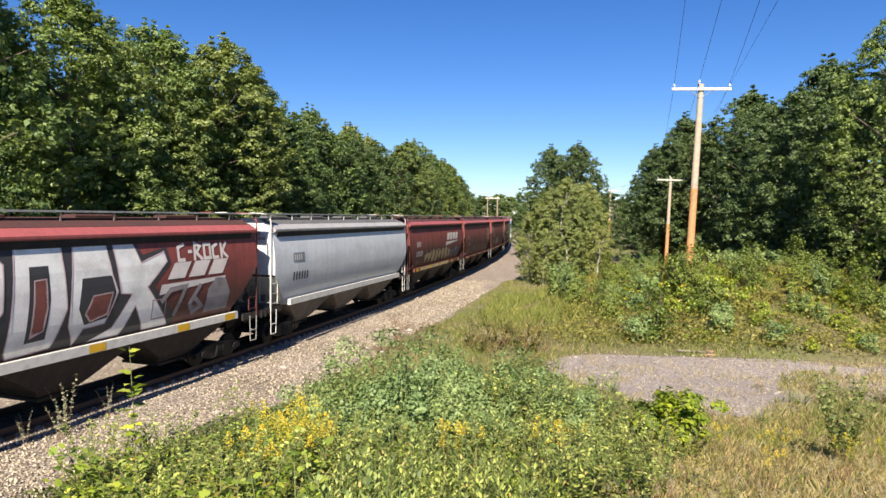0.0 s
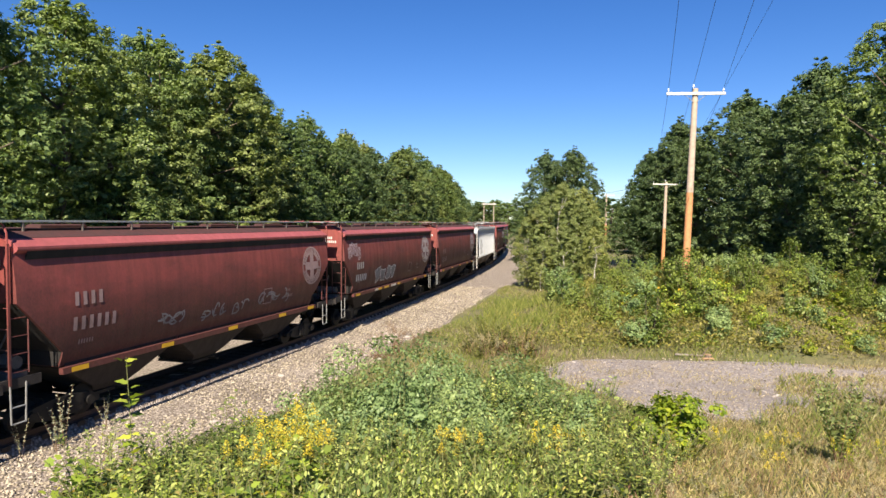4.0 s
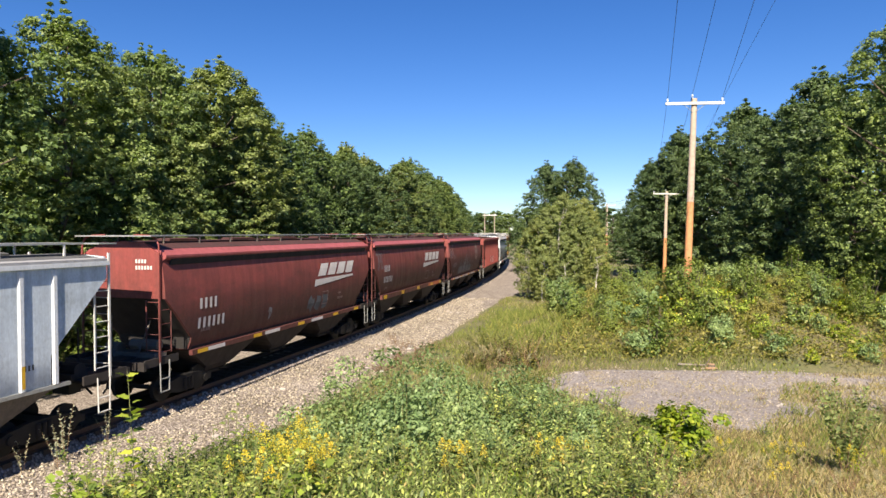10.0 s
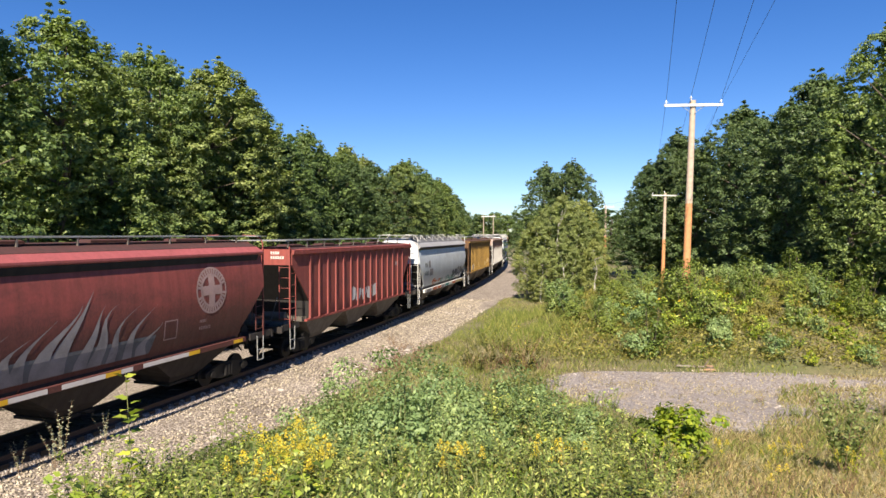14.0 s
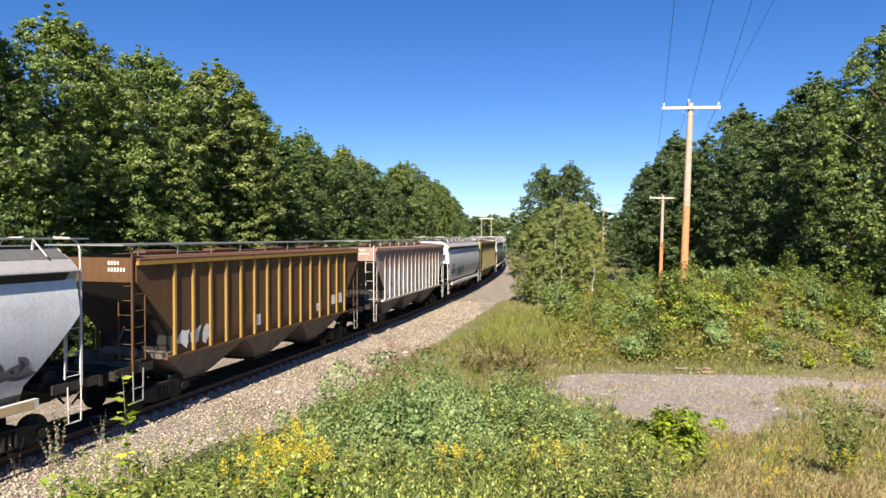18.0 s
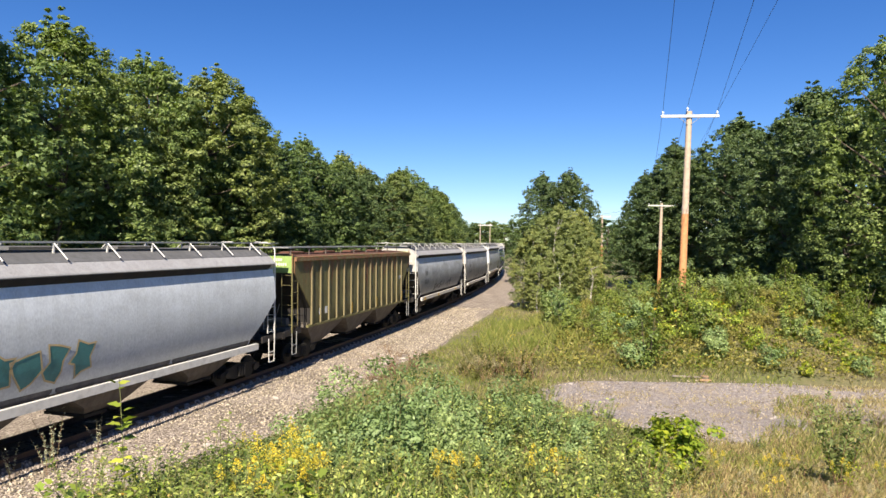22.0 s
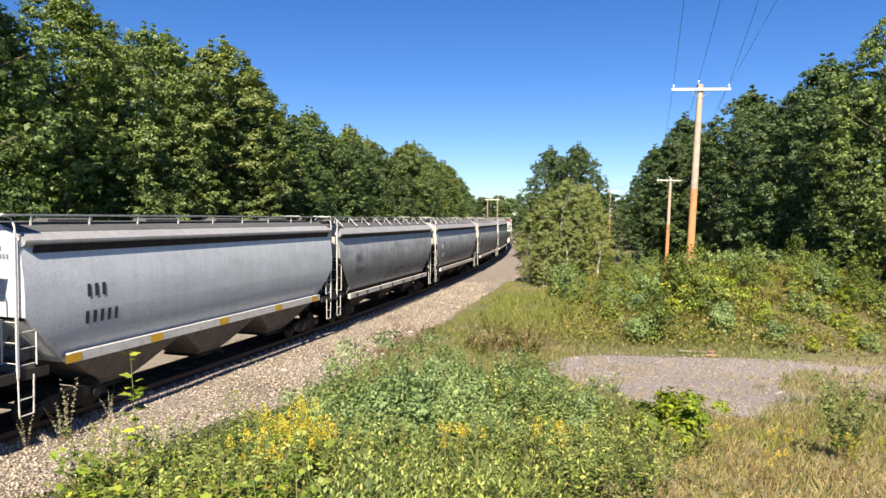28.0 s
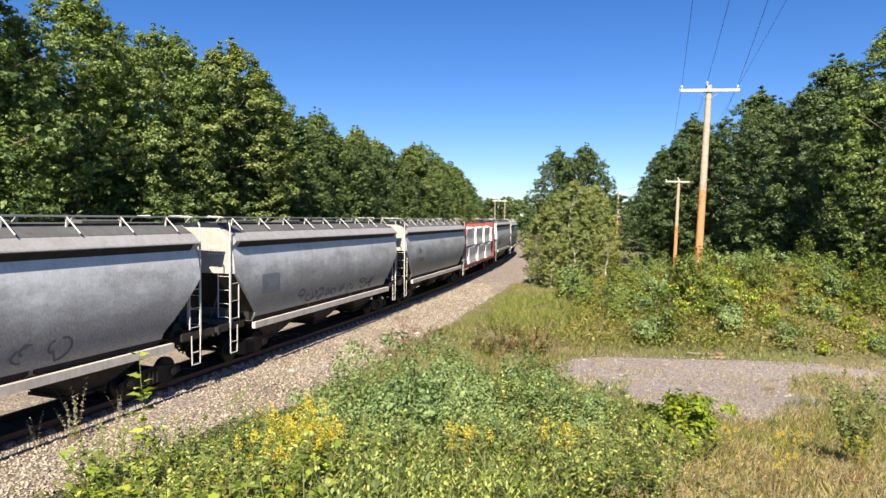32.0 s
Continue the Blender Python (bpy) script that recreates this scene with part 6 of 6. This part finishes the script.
    sow(13, (1, 11, 6), 0.14, 0.36, 6.8, 11.0, 0.85, 1.1)
    sow(44, (7, 9, 8, 9, 9), 0.18, 0.50, 5.5, 9.0, 0.7, 1.05)
    sow(110, (9, 9, 9, 8, 8, 9), 0.32, 0.80, 7.0, 18.0, 0.65, 1.1)
    sow(26, (8, 6, 7, 8), 0.20, 0.40, 9.5, 15.0, 1.0, 1.4)
    sow(30, (8, 9, 7, 8), 0.40, 0.80, 17.0, 22.0, 0.5, 0.85)
    sow(9, (1,), 0.36, 0.72, 8.0, 15.0, 0.7, 0.9)
    sow(44, (6, 6, 11, 5, 7, 8), 0.03, 0.27, 10.8, 13.2, 1.3, 1.75)
    # red-brown weeds along the ballast's toe
    for i in range(46):
        p, _ = on_track(rng.uniform(13.0, 21.0), rng.uniform(4.7, 6.2))
        beds.put(8, p.x, p.y, rng.uniform(0.55, 0.95), rng.uniform(0, 360))
    # meadow between bank and ballast
    for i in range(60):
        x, y = rng.uniform(-4, 6), rng.uniform(17, 40)
        if side_of(x, y) > 6.6 and y > 25 - 0.5 * x:
            beds.put(rng.choice((6, 7, 7, 9, 9, 1)), x, y, rng.uniform(0.6, 1.0), rng.uniform(0, 360))
    # weeds that close in on the gravel's ends and near edge
    for i in range(46):
        x = rng.uniform(3.4, 15)
        y0, y1 = road_edges(x)
        y = y0 + rng.gauss(0.1, 0.45) if x > 5.6 else rng.uniform(y0 - 0.5, y1 + 0.3)
        beds.put(rng.choice((6, 7, 9, 8, 7)), x, y, rng.uniform(0.55, 0.95), rng.uniform(0, 360))
    for i in range(26):
        x, y = 2.5 + rng.gauss(0, 0.7), 28.5 + rng.gauss(0, 1.2)
        beds.put(rng.choice((7, 7, 8, 9)), x, y, rng.uniform(1.6, 2.7), rng.uniform(0, 360))
    for i in range(30):
        x, y = -2.2 + rng.gauss(0, 0.8), 31.0 + rng.gauss(0, 2.2)
        beds.put(8, x, y, rng.uniform(0.9, 1.3), rng.uniform(0, 360))


plant_bank()


def bank_bushes():
    thicket = Nursery([
        shrub("willow_bush", 61, 1.55, 0.85, "silver", "grey-green small-leaved willow bush on the bank", 0.05, 99, 70, "stem"),
        shrub("willow_bush", 62, 1.3, 0.8, "silver", "green small-leaved bush on the bank", 0.05, 90, 66, "stem"),
    ], "bank bushes")
    for k, x, y, sc in ((0, -1.35, 10.2, 1.02), (0, -0.55, 9.9, 1.0), (0, -1.75, 10.8, 0.95), (1, -0.1, 10.4, 0.95), (1, 0.7, 11.2, 0.95), (1, 1.5, 11.6, 0.95), (0, -0.95, 11.3, 1.0), (1, 2.5, 11.0, 0.9), (1, -1.2, 8.9, 0.8), (0, 0.3, 9.6, 0.85), (1, 1.9, 12.6, 0.95), (1, 2.8, 12.4, 0.9), (0, -0.2, 11.4, 0.95), (1, 0.6, 12.6, 1.2), (1, 1.3, 12.9, 1.22), (1, 1.95, 13.2, 1.15), (0, 0.0, 13.0, 1.1)):
        thicket.put(k, x, y, sc * 1.12, x * 77)
    lime = shrub("lime_bush", 63, 1.15, 0.42, "lime", "bright yellow-green bush on the bank", 0.062, 81, 52, "stem", shape=OVAL)
    lime.matrix_basis = at_ground(4.35, 11.7, 1.4, wide=1.15)
    dark = shrub("leafy_bush", 64, 0.95, 0.45, "shrub", "dark green bush beside a yellow one", 0.06, 54, 40, "stem", shape=OVAL)
    dark.matrix_basis = at_ground(4.0, 12.2, 1.2, wide=1.2)
    sap = weed("cottonwood_sapling", 65, 12, 1.55, 0.42, 0.095, 0.55, 70, "birch_leaf", "young poplar sapling with pale stiff leaves", 0.6, "dry_stem", first=0.35, category="sapling")
    sap.matrix_basis = at_ground(8.5, 13.3, 1.42)
    sap2 = weed("yellowing_weed", 66, 8, 0.85, 0.35, 0.06, 0.5, 30, "lime", "yellowing weed round a sapling's foot", 0.5, "dry_stem")
    sap2.matrix_basis = at_ground(8.6, 13.2, 1.4)
    # thin stalks that stand up before the train
    tall = Nursery([
        weed("tall_weed", 67, 4, 1.35, 0.40, 0.055, 0.8, 30, "fluff", "tall thin weed with pale fluffy seed heads", 0.5, "dry_stem", first=0.3),
        weed("vine_sapling", 68, 1, 1.6, 0.06, 0.12, 0.8, 22, "broad", "slender upright sapling with lobed leaves", 0.2, shape=LOBED, first=0.45),
        weed("vine_sapling", 69, 2, 1.25, 0.15, 0.075, 0.7, 26, "shrub", "slender dark green sapling before the track", 0.2, shape=LOBED, first=0.3),
    ], "tall stalks")
    for k, x, y, sc in ((0, -9.72, 16.44, 1.32), (0, -10.23, 15.52, 0.62), (0, -9.38, 17.87, 0.66), (0, -9.66, 16.02, 0.80)):
        tall.put(k, x, y, sc, x * 50).location.z = -0.98
    for k, x, y, sc in ((1, -3.36, 7.0, 1.4), (2, -2.32, 7.0, 1.25), (2, -2.6, 7.4, 0.9)):
        tall.put(k, x, y, sc, x * 50)


bank_bushes()


def off_road(x, y):
    y0, y1 = road_edges(x)
    ragged = 1.5 * max(0.0, noise.noise((x * 0.7, y * 0.9, 3.0)) + 0.12) + 2.3 * smooth(9, 14, x)
    return x < 4.1 or y > y1 - 0.15 - 0.3 * ragged or y < y0 + 0.3 + ragged


def roadside():
    """A driftwood log and loose stones on the gravel's far edge."""
    rng = random.Random(77)
    log = new("driftwood_log")
    log.matrix_world = pose(10.6, 25.9, ground_z(10.6, 25.9) + 0.07, 0, 0, -8)
    bm = bmesh.new()
    tube(bm, (-0.9, 0, 0), (0.1, 0.03, -0.02), 0.05, 0.045, 8)
    tube(bm, (0.1, 0.03, -0.02), (0.55, -0.02, 0.0), 0.045, 0.03, 8)
    part("trunk", bm, MAT["driftwood"], log)
    bm = bmesh.new()
    tube(bm, (0.2, 0.0, 0.0), (0.45, 0.12, 0.35), 0.03, 0.012, 6)
    part("branch", bm, MAT["bark"], log)
    stump = new("cut_stump")
    stump.matrix_world = pose(10.85, 25.55, ground_z(10.85, 25.55) + 0.02)
    bm = bmesh.new()
    tube(bm, (0, 0, -0.1), (0.02, 0, 0.17), 0.19, 0.16, 10)
    part("trunk", bm, MAT["bark"], stump)
    bm = bmesh.new()
    tube(bm, (0.02, 0, 0.165), (0.02, 0, 0.185), 0.155, 0.15, 10)
    tube(bm, (-0.25, -0.12, 0.03), (0.2, -0.2, 0.06), 0.05, 0.04, 7)
    part("cut_face", bm, MAT["cut_wood"], stump, "orange fresh-cut wood")
    tagged(stump, "low cut stump with an orange face beside the gravel", "stump")
    tagged(log, "weathered grey driftwood log lying beside the gravel", "log")
    for i in range(64):
        if i < 16:
            x, y = rng.uniform(4.5, 17), rng.uniform(20.5, 26.5)
            if off_road(x, y):
                continue
            z, size = ground_z(x, y) + 0.05, rng.uniform(0.04, 0.11)
        else:
            p, _ = on_track(rng.uniform(-6, 45), rng.uniform(2.6, 5.2))
            x, y, z, size = p.x, p.y, shoulder_z(side_of(p.x, p.y)) + 0.02, rng.uniform(0.06, 0.13)
        ob = kept(("stone", i % 5), lambda bm: rough_stone(bm, i % 5))
        st = part_of("loose_stone", ob, MAT["stone"])
        st.matrix_basis = pose(x, y, z, 0, 0, rng.uniform(0, 360)) @ Matrix.Diagonal((size * 1.3, size, size * 0.7, 1))
        tagged(st, "loose pale stone lying on the gravel", "stone", "loose stones")


def rough_stone(bm, seed):
    rng = random.Random(seed)
    bmesh.ops.create_icosphere(bm, subdivisions=1, radius=1)
    for v in bm.verts:
        v.co *= rng.uniform(0.7, 1.15)


roadside()


# ---- grass, litter and loose stones: what nobody could count ----
def grass(name, seed, n, area, keep, h0, h1, width, material, label):
    rng = np.random.default_rng(seed)
    x0, x1, y0, y1 = area
    p = []
    while len(p) < n:
        x, y = rng.uniform(x0, x1), rng.uniform(y0, y1)
        if rng.random() < keep(x, y):
            p.append((x, y, ground_z(x, y) - 0.02))
    p = np.array(p)
    a = rng.random(n) * 6.283
    h = rng.uniform(h0, h1, n)[:, None]
    lean = np.stack([np.cos(a), np.sin(a), np.zeros(n)], 1) * h * rng.uniform(0.1, 0.6, (n, 1))
    side = np.stack([-np.sin(a), np.cos(a), np.zeros(n)], 1) * width * rng.uniform(0.6, 1.3, (n, 1))
    up = np.array([0, 0, 1.0])
    v = np.stack([p - side, p + side, p + side * 0.6 + lean * 0.4 + up * h * 0.6, p + lean + up * h * 0.95], 1)
    me = blades_mesh(name, v, MAT[material])
    tagged(part_of(name, me, MAT[material]), label, "grass", kind="stuff")


def litter(name, seed, n, area, keep, size, rise, material, label):
    rng = np.random.default_rng(seed)
    x0, x1, y0, y1 = area
    p = []
    while len(p) < n:
        x, y = rng.uniform(x0, x1), rng.uniform(y0, y1)
        k = keep(x, y)
        if rng.random() < k:
            lump = 0.5 + 0.5 * noise.noise((x * 0.9, y * 0.9, 4.0))
            p.append((x, y, ground_z(x, y) + rng.random() ** 0.7 * rise * (0.3 + lump)))
    p = np.array(p)
    v = cards(rng, p, rng.normal(size=(n, 3)) * 0.6 + np.array([0, 0, 0.9]), rng.normal(size=(n, 3)), size * (0.6 + 0.8 * rng.random(n)), 0.5)
    tagged(part_of(name, blades_mesh(name, v, MAT[material]), MAT[material]), label, "undergrowth", kind="stuff")


def patchy(x, y, s, k=0.5):
    return min(1.0, max(0.0, k + 1.3 * noise.noise((x * s, y * s, 8.0))))


def meadow(x, y):
    return 1.0 * (side_of(x, y) > 5.6 and off_road(x, y))


grass("green_grass", 71, 38000, (-6, 14, 14, 58), lambda x, y: meadow(x, y) * patchy(x, y, 0.35, 0.65), 0.12, 0.36, 0.007, "grass", "knee-high green grass beside the ballast")
grass("straw_grass", 72, 60000, (-6, 24, 12, 58), lambda x, y: meadow(x, y) * patchy(x + 30, y, 0.3, 0.5), 0.10, 0.32, 0.006, "straw", "dry straw-coloured grass")
grass("roadside_grass", 80, 15000, (7.5, 20, 18, 24.5), lambda x, y: 1.0 * (off_road(x, y) and y > road_edges(x)[0] - 0.6) * patchy(x, y, 0.8, 0.55), 0.06, 0.24, 0.004, "straw", "dry tan grass that creeps over the gravel")
grass("gravel_tufts", 81, 3600, (4.2, 17, 18, 27), lambda x, y: (not off_road(x, y)) * patchy(x, y, 0.9, 0.25) * (0.25 + 0.75 * smooth(0.5, 3.5, road_edges(x)[1] - y)), 0.06, 0.22, 0.005, "straw", "sparse dry tufts on the gravel")
grass("tall_straw_grass", 79, 2600, (2.2, 8, 30, 46), lambda x, y: 1.0 * (7 < side_of(x, y) < 13.5) * patchy(x, y, 0.25, 0.5), 0.35, 0.75, 0.007, "grass", "tall olive grass between the ballast and scrub")
grass("bank_grass", 73, 60000, (-4, 14, 3, 19), lambda x, y: meadow(x, y) * (0.25 if x < 0.3 * y else 1.0), 0.05, 0.24, 0.003, "straw", "fine dry grass on the bank")
grass("bank_green_grass", 74, 18000, (-5, 12, 3, 19), lambda x, y: meadow(x, y) * patchy(x, y, 0.5, 0.5) * (0.25 if x > 0.36 * y else 1), 0.06, 0.26, 0.0035, "grass", "thin green grass on the bank")
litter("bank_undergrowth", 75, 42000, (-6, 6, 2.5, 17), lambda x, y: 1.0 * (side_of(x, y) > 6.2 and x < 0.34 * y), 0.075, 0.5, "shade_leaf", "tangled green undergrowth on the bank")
litter("bank_undergrowth", 76, 13000, (-6, 10, 2.5, 18), lambda x, y: (1.0 if x < 0.3 * y else 0.3) * (side_of(x, y) > 6.2 and off_road(x, y)), 0.055, 0.38, "olive", "tangled olive undergrowth on the bank")
litter("scrub_undergrowth", 77, 46000, (5, 30, 25, 58), lambda x, y: 1.0 * (off_road(x, y) and y > 27.6 - 0.22 * (x - 4) and side_of(x, y) > 12), 0.14, 0.8, "olive", "tangled undergrowth below the shrubs")
litter("scrub_undergrowth", 78, 11000, (5, 30, 25, 50), lambda x, y: 1.0 * (off_road(x, y) and y > 27.0 - 0.22 * (x - 4) and side_of(x, y) > 11), 0.10, 0.7, "shrub", "fresh green undergrowth below the shrubs")


def loose_stones(name, seed, spots, small, big, label):
    """Crushed stones scattered over places (x, y, z): what nobody could count."""
    rng = np.random.default_rng(seed)
    n = len(spots)
    eight = np.array([(1, 0, 0), (0, 1, 0), (-1, 0, 0), (0, -1, 0), (0, 0, 1), (0, 0, -1)], float)
    verts = np.zeros((n, 6, 3))
    for i in range(n):
        size = rng.uniform(small, big) * (1.5 if rng.random() < 0.06 else 1.0)
        a = rng.random() * 6.283
        e = eight * rng.uniform(0.6, 1.3, (6, 1)) * size * np.array([1.25, 0.9, 0.8])
        e = np.stack([e[:, 0] * math.cos(a) - e[:, 1] * math.sin(a), e[:, 0] * math.sin(a) + e[:, 1] * math.cos(a), e[:, 2] + 0.35 * e[:, 0] * (rng.random() - 0.5)], 1)
        verts[i] = e + np.array(spots[i])
    tri = np.array([(0, 1, 4), (1, 2, 4), (2, 3, 4), (3, 0, 4), (1, 0, 5), (2, 1, 5), (3, 2, 5), (0, 3, 5)])
    idx = (np.arange(n)[:, None, None] * 6 + tri[None]).reshape(-1, 3)
    me = bpy.data.meshes.new(name)
    me.vertices.add(6 * n)
    me.vertices.foreach_set("co", verts.astype(np.float32).ravel())
    me.loops.add(24 * n)
    me.loops.foreach_set("vertex_index", idx.astype(np.int32).ravel())
    me.polygons.add(8 * n)
    me.polygons.foreach_set("loop_start", np.arange(0, 24 * n, 3, dtype=np.int32))
    me.update(calc_edges=True)
    me.materials.append(MAT["chips"])
    tagged(part_of(name, me, MAT["chips"]), label, "stones", kind="stuff")


def scatter_stones():
    rng = np.random.default_rng(88)
    spots = []
    for i in range(21000):
        q = 1.1 + 4.05 * rng.random()
        p, _ = on_track(-8 + 52 * rng.random() ** 1.25, q)
        spots.append((p.x, p.y, shoulder_z(q) + 0.012))
    loose_stones("ballast_stones", 89, spots, 0.020, 0.050, "loose pale crushed stones on the ballast shoulder")
    spots = []
    while len(spots) < 3000:
        x, y = rng.uniform(4, 19), rng.uniform(18, 28)
        y0, y1 = road_edges(x)
        if y0 + 0.2 < y < y1 - 0.1:
            spots.append((x, y, ground_z(x, y) + 0.068))
    loose_stones("gravel_stones", 90, spots, 0.012, 0.036, "loose grey and tan pebbles on the gravel")


scatter_stones()


# ---- what moves: every car rolls along the arc ----
SPEED = [(0, 0.10), (4, 0.08), (8, 0.04), (12, -0.04), (16, -0.11), (20, -0.20), (24, -0.20), (28, -0.01), (32, 0.33)]


def rolled(t):
    lag = float(np.interp(t, [a for a, _ in SPEED], [b for _, b in SPEED]))
    return 11.2015 * t - lag


def motions():
    for car, start_s in TRAIN:
        rows = []
        for k in range(33):
            p, h = on_track(start_s - rolled(k))
            rows.append((float(k), pose(p.x, p.y, 0, 0, 0, 90 - math.degrees(h))))
        walk(car, rows)


motions()
